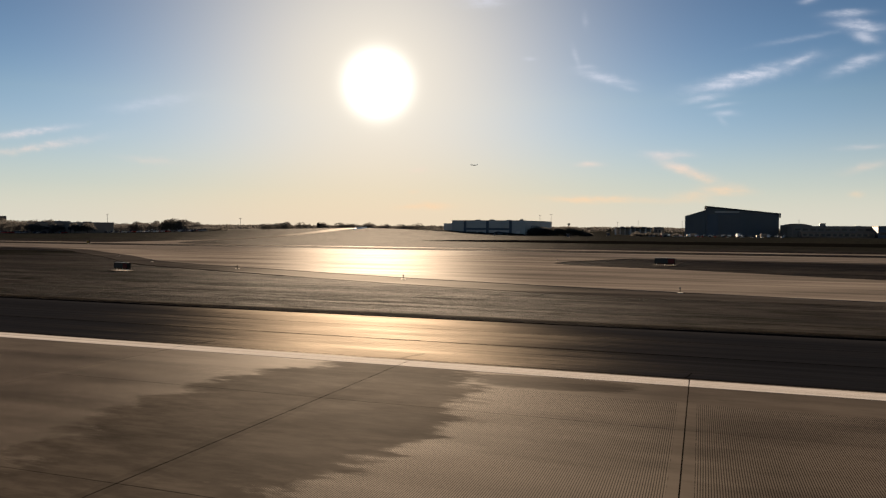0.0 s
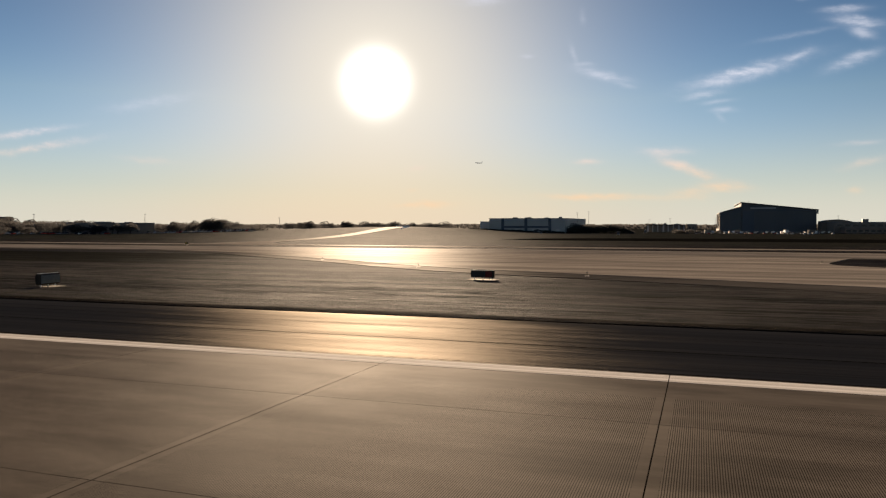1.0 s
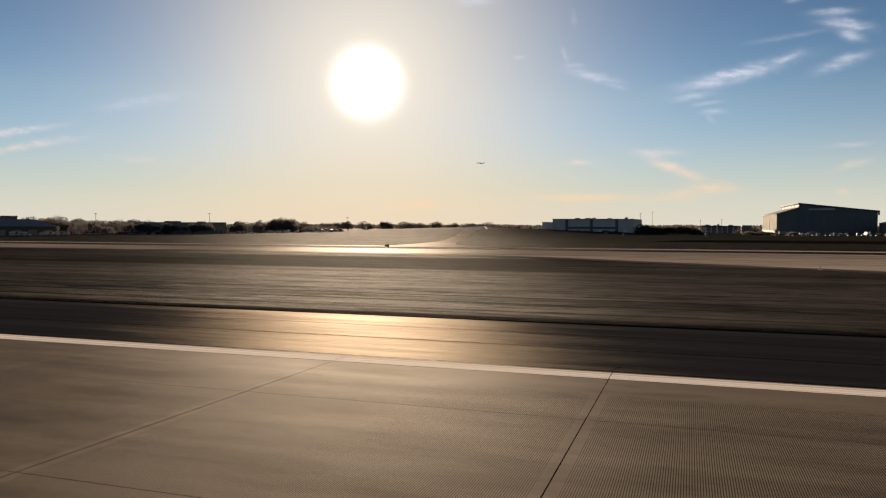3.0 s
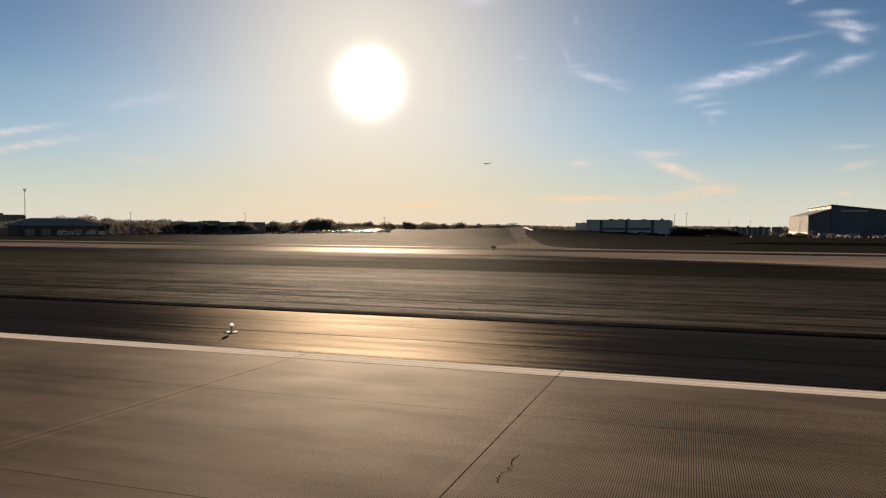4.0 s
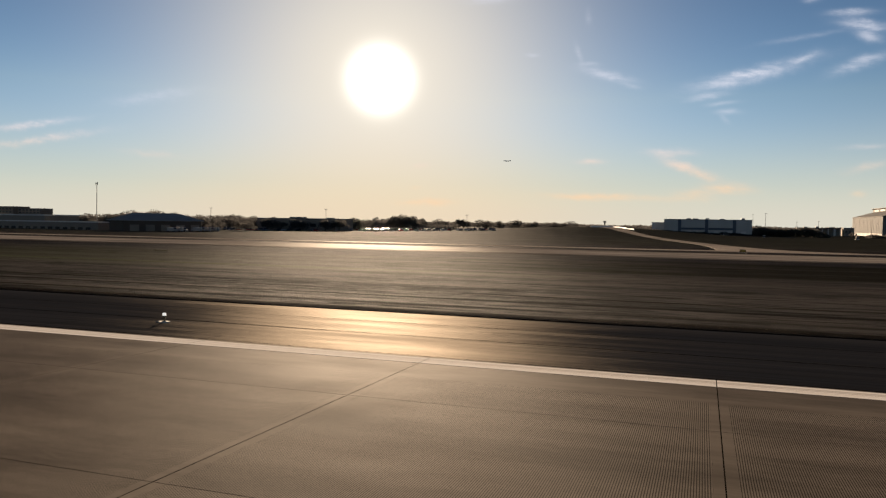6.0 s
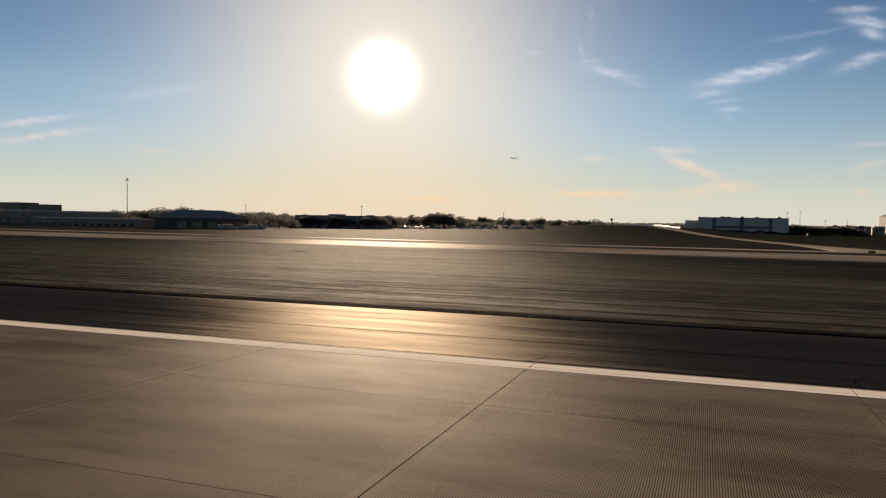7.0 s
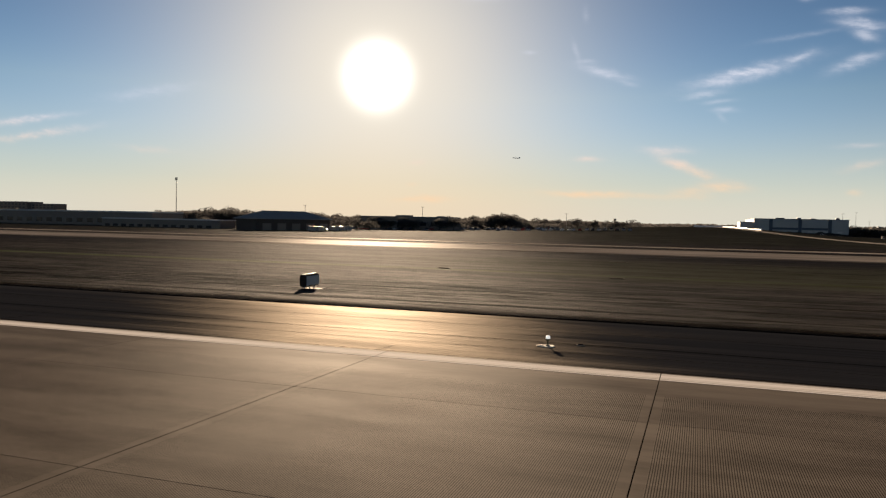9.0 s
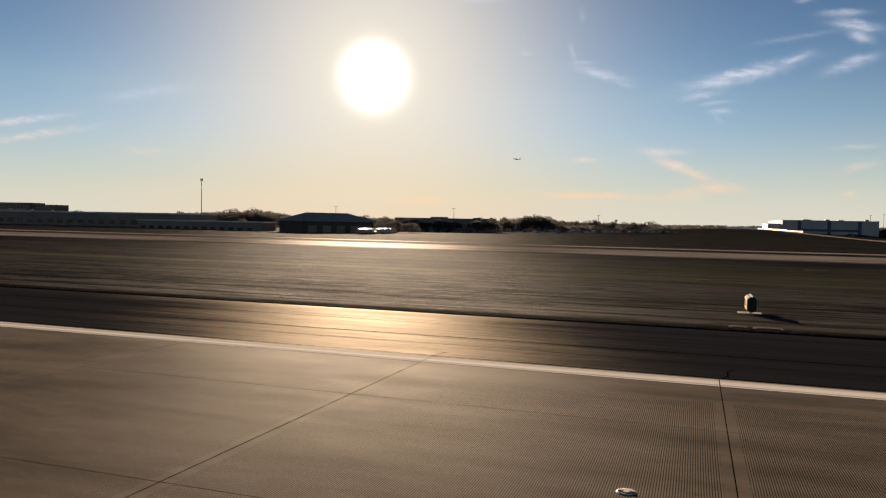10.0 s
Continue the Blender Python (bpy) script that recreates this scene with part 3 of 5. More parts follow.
def strip_mesh(name, left, right, mat, lift, sink=0.25):
    """A paved ribbon between two rows of ground points, with its own thickness."""
    bm = bmesh.new()
    rows = []
    for a, b in zip(left, right):
        cross = []
        for k in range(7):
            x, y = a[0] + (b[0] - a[0]) * k / 6, a[1] + (b[1] - a[1]) * k / 6
            cross.append(bm.verts.new((x, y, land(x, y) + lift)))
        low_a = bm.verts.new((a[0], a[1], land(*a) - sink))
        low_b = bm.verts.new((b[0], b[1], land(*b) - sink))
        rows.append([low_a, *cross, low_b])
    for r0, r1 in zip(rows, rows[1:]):
        for k in range(len(r0) - 1):
            bm.faces.new((r0[k], r0[k + 1], r1[k + 1], r1[k]))
    bmesh.ops.recalc_face_normals(bm, faces=bm.faces[:])
    if sum(f.normal.z for f in bm.faces) < 0:
        bmesh.ops.reverse_faces(bm, faces=bm.faces[:])
    return mesh(name, bm, mat)


def curve_points(points, count):
    """A smooth run through ground points (Catmull-Rom)."""
    p = [Vector(q) for q in points]
    p = [p[0] * 2 - p[1], *p, p[-1] * 2 - p[-2]]
    spans = len(p) - 3
    out = []
    for k in range(count + 1):
        f = k / count * spans
        i = min(int(f), spans - 1)
        t = f - i
        a, b, c, d = p[i:i + 4]
        out.append(tuple(0.5 * ((2 * b) + (c - a) * t + (2 * a - 5 * b + 4 * c - d) * t * t + (3 * b - a - 3 * c + d) * t ** 3)))
    return out


def profile(table, x):
    """Straight interpolation in a table of (x, value)."""
    if x <= table[0][0]:
        return table[0][1]
    for (a, u), (b, v) in zip(table, table[1:]):
        if x <= b:
            return u + (v - u) * (x - a) / (b - a)
    return table[-1][1]


# ---- ground ----
def ground_height(x, y):
    d = abs(y)
    if d < 20.3:
        return land(x, y) - 0.45
    if d < 30.3:
        return land(x, y) - 0.25
    if y > 0 and d < 60:
        # banked verge and old wheel ruts that wander along the runway
        wander = 0.35 * noise.noise((x * 0.02, 0.0, 7.0)) + 0.12 * noise.noise((x * 0.11, 0.0, 2.0))
        z = 0.0
        for at, wide, high in ((30.95, 0.34, 0.065), (32.9, 0.42, 0.08), (35.6, 0.5, 0.07), (38.4, 0.6, 0.09), (42.5, 0.8, 0.09), (47.5, 1.1, 0.12)):
            fade = 0.45 + 0.9 * abs(noise.noise((x * 0.013, at, 1.0)))
            z += high * fade * math.exp(-((d - at - wander) / wide) ** 2)
        return land(x, y) + z + 0.022 * noise.noise((x * 0.09, y * 1.7, 5.0)) + 0.035 * smooth(d, 30.5, 30.9)
    return land(x, y) + ((0.045 * noise.noise((x * 0.045, y * 0.75, 0.0)) + 0.035 * noise.noise((x * 0.09, y * 1.7, 5.0)) + 0.02) * smooth(d, 30.1, 32.2) if d < 60 else 0.0)


gx = steps((-5000, -1200, 380), (-1200, -480, 40), (-480, -360, 10), (-360, 60, 3.0), (60, 160, 10), (160, 1200, 80), (1200, 5000, 380))
gy = steps((-4900, -200, 470), (-200, -30.4, 42)) + [-29.6, -20.4, 0.0, 20.2, 20.4, 29.8, 30.4] + steps((30.65, 44, 0.25), (44, 60, 0.5), (60, 150, 5), (150, 200, 10), (200, 760, 12), (760, 1200, 55), (1200, 4900, 370))
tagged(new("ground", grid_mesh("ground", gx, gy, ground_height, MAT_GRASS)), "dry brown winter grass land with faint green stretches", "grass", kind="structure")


def tuft_field():
    """Dry grass blades in clumps along the verge beside the shoulder."""
    rng = random.Random(5)
    verts, faces = [], []
    for _ in range(60000):
        x = rng.uniform(-338, 42)
        y = 30.5 + 5.0 * rng.random() ** 1.2
        clump = noise.noise((x * 0.35, y * 1.3, 4.0))
        if clump < rng.uniform(-0.7, 0.1):
            continue
        h = rng.uniform(0.008, 0.022) * (1.15 + clump)
        z = ground_height(x, max(y, 30.45)) - 0.01
        a = rng.uniform(0, math.pi)
        w = rng.uniform(0.008, 0.03)
        dx, dy = math.cos(a) * w, math.sin(a) * w
        lean = rng.uniform(-0.06, 0.06)
        k = len(verts)
        verts += [(x - dx, y - dy, z), (x + dx, y + dy, z), (x + lean, y + rng.uniform(-0.05, 0.05), z + h)]
        faces.append((k, k + 1, k + 2))
    me = bpy.data.meshes.new("grass")
    me.from_pydata(verts, [], faces)
    me.materials.append(MAT_TUFT)
    return me


tagged(new("grass", tuft_field()), "dry straw-coloured grass tufts along the shoulder", "grass", kind="stuff")

# ---- runway ----
FIRST, LAST = -46, 4                       # joints between which single slabs lie
X_FROM, X_TO = JOINT_X + FIRST * JOINT, JOINT_X + LAST * JOINT


def sloped_box(x0, x1, y0, y1, thick, top=0.0, chamfer=0.0):
    """A slab that follows the runway's fall to its sides, with a chamfered rim."""
    bm = bmesh.new()
    c = chamfer
    low = [bm.verts.new((x, y, -CROWN * abs(y) + top - thick)) for x, y in ((x0, y0), (x1, y0), (x1, y1), (x0, y1))]
    mid = [bm.verts.new((x, y, -CROWN * abs(y) + top - c)) for x, y in ((x0, y0), (x1, y0), (x1, y1), (x0, y1))]
    high = [bm.verts.new((x, y, -CROWN * abs(y) + top)) for x, y in ((x0 + c, y0 + c), (x1 - c, y0 + c), (x1 - c, y1 - c), (x0 + c, y1 - c))]
    bm.faces.new(high)
    for a, b in ((low, mid), (mid, high)) if c else ((low, high),):
        for k in range(4):
            bm.faces.new((a[k], a[(k + 1) % 4], b[(k + 1) % 4], b[k]))
    if not c:
        for v in mid:
            bm.verts.remove(v)
    bm.faces.new(low[::-1])
    bmesh.ops.recalc_face_normals(bm, faces=bm.faces[:])
    return bm


runway = thing("runway", "grooved tan concrete runway in large jointed slabs", "runway", kind="structure")
part("bed", sloped_box(X_FROM, X_TO, LANES[0], EDGE, 0.3, -0.004), MAT_SEAL, runway, "dark joint sealant bed")
bm = sloped_box(X_FROM, X_TO, 0.0, LANES[0] - 0.012, 0.3)
part("pavement", bm, MAT_CONCRETE, runway)
part("pavement", sloped_box(-1500, 800, -26, 0.0, 0.3), MAT_CONCRETE, runway)
part("pavement", sloped_box(-1500, X_FROM - 0.012, 0.0, EDGE - 0.03, 0.3), MAT_CONCRETE, runway)
part("pavement", sloped_box(X_TO + 0.012, 800, 0.0, EDGE - 0.03, 0.3), MAT_CONCRETE, runway)

shoulder = thing("runway_shoulder", "dark asphalt runway shoulder with lengthwise seams", "runway shoulder", kind="structure")
sx = steps((-1500, -360, 60), (-360, 60, 6), (60, 800, 60))
me = grid_mesh("asphalt", sx, [19.96, 23.0, 26.0, 28.5, 30.1, 30.5], lambda x, y: -CROWN * y - 0.004 - (0.10 if y > 30.3 else 0) + 0.006 * noise.noise((x * 0.08, y * 0.4, 1.0)), MAT_ASPHALT)
asphalt = new("asphalt", me)
asphalt.parent = shoulder


def crack(points, width):
    """A filled crack: a thin dark ribbon that wanders along its line."""
    bm = bmesh.new()
    rows = []
    for k, (x, y) in enumerate(points):
        nxt = points[min(k + 1, len(points) - 1)]
        prv = points[max(k - 1, 0)]
        d = Vector((nxt[0] - prv[0], nxt[1] - prv[1])).normalized()
        w = width * (0.7 + 0.6 * abs(noise.noise((x * 0.7, y * 0.7, 2.0))))
        z = -CROWN * y + 0.008
        rows.append([bm.verts.new((x - d.y * w * s, y + d.x * w * s, z)) for s in (-0.5, 0.5)])
    for a, b in zip(rows, rows[1:]):
        bm.faces.new((a[0], b[0], b[1], a[1]))
    bmesh.ops.recalc_face_normals(bm, faces=bm.faces[:])
    return bm


for y0, w, a, b in ((23.72, 0.08, -345, 40), (26.9, 0.05, -345, 40), (22.1, 0.035, -345, -230), (20.02, 0.07, -345, 40)):
    pts = [(x, y0 + 0.10 * noise.noise((x * 0.05, y0, 0.0)) + 0.03 * noise.noise((x * 0.6, y0, 3.0))) for x in steps((a, b, 1.5))]
    part("seam", crack(pts, w), MAT_CRACK, shoulder)
rng = random.Random(11)
for k in range(FIRST, LAST):
    # short cracks that carry the slab joints on into the asphalt
    if rng.random() < 0.5:
        continue
    x0 = JOINT_X + k * JOINT + rng.uniform(-0.5, 0.1)
    end = rng.uniform(20.7, 21.9)
    pts = [(x0 + 0.14 * noise.noise((x0, y * 1.4, 0.0)) + 0.25 * (y - 20.0), y) for y in steps((20.0, end, 0.15))]
    part("crack", crack(pts, 0.035), MAT_CRACK, shoulder)


# a short ragged crack in one slab
for x0, y0, length, bend in ((-134.95, 10.45, 1.45, 0.0),):
    pts = [(x0 + bend * (y - y0) * 0.3 + 0.12 * noise.noise((x0, y * 2.2, 0.0)) + 0.10 * noise.noise((x0, y * 8.0, 3.0)), y) for y in steps((y0, y0 + length, 0.045))]
    crack_part = part("crack", crack(pts, 0.014), MAT_CRACK, runway)
    crack_part.location.z = -0.004

# ---- paved ways beyond the grass ----
def ribbon(name, label, category, left, right, mat, lift):
    return tagged(new(name, strip_mesh(name, left, right, mat, lift)), label, category, kind="structure")


tx = steps((-1500, -460, 80), (-460, 140, 10), (140, 900, 80))
ribbon("taxiway_shoulder", "grey asphalt shoulder along the parallel taxiway", "taxiway shoulder", [(x, TAXI[0] - 6.5) for x in tx], [(x, TAXI[1] + 2.5) for x in tx], MAT_TAXI_SHOULDER, 0.03)
ribbon("taxiway", "pale concrete parallel taxiway", "taxiway", [(x, TAXI[0]) for x in tx], [(x, TAXI[1]) for x in tx], MAT_TAXI_DIM, 0.07)
ribbon("service_road", "pale concrete strip behind the parallel taxiway", "road", [(x, FAR_TAXI[0]) for x in tx], [(x, FAR_TAXI[1]) for x in tx], MAT_TAXI, 0.06)
near = curve_points([(120, 36), (60, 43), (20, 50), (-5, 56), (-23, 62), (-43, 71), (-66, 82.5), (-88, 101), (-110, 118), (-132, 135), (-165, 149)], 44)
far = curve_points([(120, 62), (60, 70), (32, 76), (18, 81.5), (8, 89), (-1, 95.5), (-10, 100), (-17, 106), (-19, 114), (-16, 128), (-10, 149)], 44)
shoulder_edge = [(x + 1.5, y - 7.5) for x, y in near]
ribbon("exit_shoulder", "grey asphalt shoulder of the exit taxiway", "taxiway shoulder", shoulder_edge, far, MAT_TAXI_SHOULDER, 0.05)
ribbon("exit_taxiway", "pale concrete high-speed exit taxiway", "taxiway", near, far, MAT_TAXI, 0.09)
mid_left = curve_points([(-186, 196), (-187, 225), (-192, 265), (-207, 325), (-222, 385), (-240, 455), (-256, 525), (-270, 590), (-290, 680)], 40)
mid_right = curve_points([(-148, 196), (-166, 210), (-178, 240), (-194, 305), (-211, 370), (-228, 445), (-244, 520), (-257, 590), (-276, 680)], 40)
ribbon("connecting_taxiway", "pale concrete taxiway climbing over a low hill", "taxiway", mid_left, mid_right, MAT_TAXI, 0.08)

# a near-black strip of flat ground, laid as its own ribbon
dark_ground_near = curve_points([(-118, 318), (-100, 306), (-60, 300), (0, 296), (80, 292), (260, 288)], 20)
dark_ground_far = curve_points([(-117, 322), (-106, 350), (-70, 372), (0, 376), (80, 378), (260, 380)], 20)
ribbon("dark_ground", "flat strip of dark ground before the hangar", "road", dark_ground_near, dark_ground_far, MAT_DARK_GROUND, 0.05)

# ---- trees ----
def leaf_cloud(rng, lobes, count, size):
    verts, faces = [], []
    for _ in range(count):
        cx, cy, cz, rx, rz = rng.choice(lobes)
        while True:
            p = Vector((rng.uniform(-1, 1), rng.uniform(-1, 1), rng.uniform(-1, 1)))
            if 0.25 < p.length < 1:
                break
        p = p.normalized() * p.length ** 0.5
        c = Vector((cx + p.x * rx, cy + p.y * rx, cz + p.z * rz))
        s = size * rng.uniform(0.5, 1.3)
        turn = Euler((rng.uniform(0, 6.3), rng.uniform(0, 6.3), rng.uniform(0, 6.3))).to_matrix()
        k = len(verts)
        for q in ((-s, -s * 0.7, 0), (s, -s * 0.6, s * 0.2), (s * 0.8, s * 0.7, 0), (-s * 0.7, s * 0.8, -s * 0.2)):
            verts.append(tuple(c + turn @ Vector(q)))
        faces.append((k, k + 1, k + 2, k + 3))
    return verts, faces


def limbs(bm, rng, start, way, length, radius, depth, spread):
    end = start + way * length
    rod(bm, start, end, radius, radius * 0.6, 5 if depth else 4)
    if depth == 0:
        return
    for _ in range(3):
        turn = Vector((rng.uniform(-1, 1), rng.uniform(-1, 1), rng.uniform(-0.1, 0.9))) * spread
        limbs(bm, rng, start + way * length * rng.uniform(0.6, 1.0), (way + turn).normalized(), length * rng.uniform(0.55, 0.8), radius * 0.55, depth - 1, spread)


def make_tree(seed, wide, leafy, lobes_count=9):
    """A tree one metre high, to be scaled."""
    rng = random.Random(seed)
    tree = thing("tree", "dark rounded winter tree on the far side of the airfield" if leafy else "bare leafless winter tree with fine branches", "tree", "trees behind the airfield")
    bm = bmesh.new()
    limbs(bm, rng, Vector((0, 0, -0.03)), Vector((rng.uniform(-0.05, 0.05), rng.uniform(-0.05, 0.05), 1)).normalized(), 0.30, 0.030, 2 if leafy else 4, 0.75 if leafy else 0.6)
    part("trunk", bm, MAT_BARK if leafy else MAT_TWIG, tree)
    if leafy:
        lobes = []
        for k in range(lobes_count):
            a = rng.uniform(0, 6.3)
            r = wide * rng.uniform(0.15, 0.75)
            rz = rng.uniform(0.13, 0.22)
            lobes.append((math.cos(a) * r, math.sin(a) * r, rng.uniform(0.30, 0.98 - rz - 0.25 * r / wide * 0.6), wide * rng.uniform(0.26, 0.45), rz))
        lobes.append((0, 0, 0.78, wide * 0.4, 0.2))
        verts, faces = leaf_cloud(rng, lobes, 1300, 0.025)
        me = bpy.data.meshes.new("crown")
        me.from_pydata(verts, [], faces)
        me.materials.append(MAT_LEAF)
        crown = new("crown", me)
        crown.parent = tree
    return tree


KINDS = [make_tree(21, 0.55, True), make_tree(22, 0.62, True), make_tree(23, 0.45, True), make_tree(24, 0.7, True, 12), make_tree(25, 0.5, False), make_tree(26, 0.55, False)]
used = [False] * len(KINDS)


def plant(kind, x, y, height, wide=1.0, turn=0.0):
    m = pose(x, y, land(x, y) - 0.1, 0, 0, turn) @ Matrix.Diagonal((height * wide, height * wide, height, 1))
    ob = KINDS[kind]
    if used[kind]:
        ob = copy_thing(ob, m)
    used[kind] = True
    ob.matrix_basis = m
    return ob


# heights of the tree tops along the belt
TOPS = [(-1080, 9), (-760, 5.5), (-726, 4.6), (-687, 5.9), (-656, 7.0), (-617, 9.0), (-587, 6.8), (-552, 7.3), (-520, 6.3), (-480, 5.0), (-459, 4.4), (-439, 5.0), (-415, 6.0), (-400, 6.9), (-388, 7.6), (-376, 6.0), (-366, 3.4)]
rng = random.Random(3)
x = -1080.0
while x < -364:
    top = profile(TOPS, x) + rng.uniform(-1.0, 0.9)
    y = rng.uniform(482, 530)
    kind = rng.choice((0, 1, 2, 3, 0, 1, 2, 3, 4, 5))
    h = max(4.5, top - land(x, y))
    plant(kind, x, y, h, rng.uniform(0.95, 1.5), rng.uniform(0, 360))
    x += rng.uniform(3.6, 7.5)
for x, y, h, kind, wide in ((-388, 485, 11.8, 3, 1.5), (-395, 488, 11.0, 1, 1.4), (-381, 487, 10.6, 0, 1.5), (-609, 470, 13.6, 1, 1.2), (-600, 474, 12.0, 3, 1.2),
                            (-588, 468, 13.0, 3, 1.2), (-581, 470, 11.0, 1, 1.2), (-690, 452, 8.2, 1, 1.3), (-700, 455, 7.4, 0, 1.3), (-500, 372, 7.4, 1, 1.3), (-492, 378, 6.4, 3, 1.4), (-516, 380, 7.2, 0, 1.4), (-583, 455, 9.0, 4, 1.2), (-571, 458, 9.5, 5, 1.1), (-592, 452, 8.0, 4, 1.0),
                            (-690, 486, 10.6, 5, 1.1), (-676, 484, 9.6, 4, 1.2), (-663, 486, 13.4, 5, 1.0), (-654, 488, 12.2, 4, 1.0), (-646, 484, 10.6, 1, 1.2), (-634, 486, 11.4, 3, 1.2), (-625, 488, 11.8, 5, 1.1),
                            (-512, 430, 10.2, 5, 1.2), (-496, 436, 9.5, 4, 1.2), (-477, 440, 9.0, 5, 1.2), (-415, 470, 9.4, 5, 1.4), (-434, 478, 9.0, 4, 1.3)):
    plant(kind, x, y, h, wide, x * 7 % 360)
for x, y, h, kind, wide in ((-462, 404, 7.5, 1, 1.5), (-453, 400, 6.6, 0, 1.6), (-446, 405, 8.2, 3, 1.3), (-437, 402, 6.2, 2, 1.8), (-429, 406, 7.8, 1, 1.4), (-420, 403, 6.8, 3, 1.5), (-411, 405, 8.4, 4, 1.2),
                            (-404, 402, 7.2, 0, 1.6), (-397, 406, 8.0, 3, 1.4), (-470, 322, 7.4, 3, 1.2), (-440, 345, 7.2, 1, 1.3), (-432, 352, 6.4, 0, 1.6), (-424, 350, 5.6, 3, 1.7), (-503, 322, 6.0, 1, 1.4),
                            (-612, 499, 15.0, 3, 1.1)):
    plant(kind, x, y, h, wide, x * 13 % 360)
x = -560.0
while x < -330:                                   # a farther wood that ends before the hill
    y = rng.uniform(855, 915)
    plant(rng.choice((0, 1, 2, 3)), x, y, rng.uniform(10.0, 13.5), rng.uniform(1.1, 1.7), rng.uniform(0, 360))
    x += rng.uniform(7, 12)
for x, y, h, kind, wide in ((-146, 686, 9.6, 1, 1.3), (-139, 680, 8.8, 3, 1.6), (-134, 676, 7.0, 0, 1.8), (-128, 680, 7.8, 0, 1.8), (-122, 676, 8.2, 3, 1.6), (-116, 680, 9.0, 1, 1.6), (-109, 676, 8.8, 3, 1.7), (-103, 680, 7.4, 0, 1.7), (-98, 678, 5.2, 2, 2.0), (-28, 760, 5.5, 0, 1.4), (-60, 770, 5.0, 1, 1.4)):
    plant(kind, x, y, h, wide, x * 11 % 360)


def far_woods():
    """The unbroken tree line at the edge of sight: small clumps of leaves over trunks."""
    rng = random.Random(8)
    verts, faces = [], []
    for _ in range(46000):
        x = rng.uniform(-3300, 2300)
        y = rng.uniform(1380, 1560) + 0.04 * abs(x + 300)
        top = -5 + 7.6 + 2.4 * noise.noise((x * 0.012, 0.3, 0.0)) + 1.6 * noise.noise((x * 0.06, 2.0, 0.0))
        z = -5 + (top + 5) * rng.random() ** 0.6
        s = rng.uniform(0.9, 2.3)
        turn = Euler((rng.uniform(0, 6.3), rng.uniform(0, 6.3), rng.uniform(0, 6.3))).to_matrix()
        k = len(verts)
        for q in ((-s, -s * 0.7, 0), (s, -s * 0.6, s * 0.2), (s * 0.8, s * 0.7, 0), (-s * 0.7, s * 0.8, -s * 0.2)):
            verts.append(tuple(Vector((x, y, z)) + turn @ Vector(q)))
        faces.append((k, k + 1, k + 2, k + 3))
    me = bpy.data.meshes.new("woods")
    me.from_pydata(verts, [], faces)
    me.materials.append(MAT_LEAF)
    return me


def scrub(name, seed, count, x0, x1, y0, y1, tops, size):
    """Dense undergrowth that fills a belt from the ground up."""
    rng = random.Random(seed)
    verts, faces = [], []
    for _ in range(count):
        x, y = rng.uniform(x0, x1), rng.uniform(y0, y1)
        z0 = land(x, y)
        top = profile(tops, x) + 2.6 * noise.noise((x * 0.05, 1.0, 0.0)) + 1.6 * noise.noise((x * 0.17, 6.0, 0.0))
        z = z0 + max(1.2, top - z0) * rng.random() ** 0.8
        s = rng.uniform(0.4, 1.0) * size
        turn = Euler((rng.uniform(0, 6.3), rng.uniform(0, 6.3), rng.uniform(0, 6.3))).to_matrix()
        k = len(verts)
        for q in ((-s, -s * 0.7, 0), (s, -s * 0.6, s * 0.2), (s * 0.8, s * 0.7, 0), (-s * 0.7, s * 0.8, -s * 0.2)):
            verts.append(tuple(Vector((x, y, z)) + turn @ Vector(q)))
        faces.append((k, k + 1, k + 2, k + 3))
    me = bpy.data.meshes.new(name)
    me.from_pydata(verts, [], faces)
    me.materials.append(MAT_LEAF)
    return new(name, me)


tagged(scrub("undergrowth", 15, 62000, -1090, -352, 474, 505, [(x, z - 2.0) for x, z in TOPS], 0.55), "dense brown winter undergrowth beneath the tree belt", "undergrowth", kind="stuff")
tagged(scrub("bushes", 16, 5200, -150, -92, 672, 692, [(-150, 0.0), (-144, 2.4), (-136, 0.8), (-128, 1.4), (-116, 2.4), (-106, 2.2), (-99, -0.4), (-92, -3.0)], 0.7), "dark evergreen bushes beside the cargo building", "bushes", kind="stuff")
tagged(scrub("hedge", 18, 3000, -236, -150, 655, 662, [(-236, -3.6), (-220, -2.4), (-190, -2.0), (-160, -2.3), (-150, -2.9)], 0.5), "low dark hedge in front of the cargo building", "bushes", kind="stuff")
tagged(scrub("low_scrub", 17, 2600, -60, -18, 700, 716, [(-60, -2.6), (-40, -2.2), (-18, -2.8)], 0.6), "low dark scrub along the apron edge", "bushes", kind="stuff")
tagged(new("woods", far_woods()), "distant brown-green line of woods on the horizon", "woods", kind="stuff")


# ---- buildings ----
def window(parent, x0, x1, y, z0, z1, mat=None):
    """A window in a wall that faces -y: a framed pane set into the wall."""
    w = part("window", box(bmesh.new(), x0 - 0.12, x1 + 0.12, y - 0.06, y + 0.1, z0 - 0.12, z1 + 0.12), MAT_SHEET, parent)
    part("pane", box(bmesh.new(), x0, x1, y - 0.10, y - 0.064, z0, z1), mat or MAT_GLASS, w)
    return w


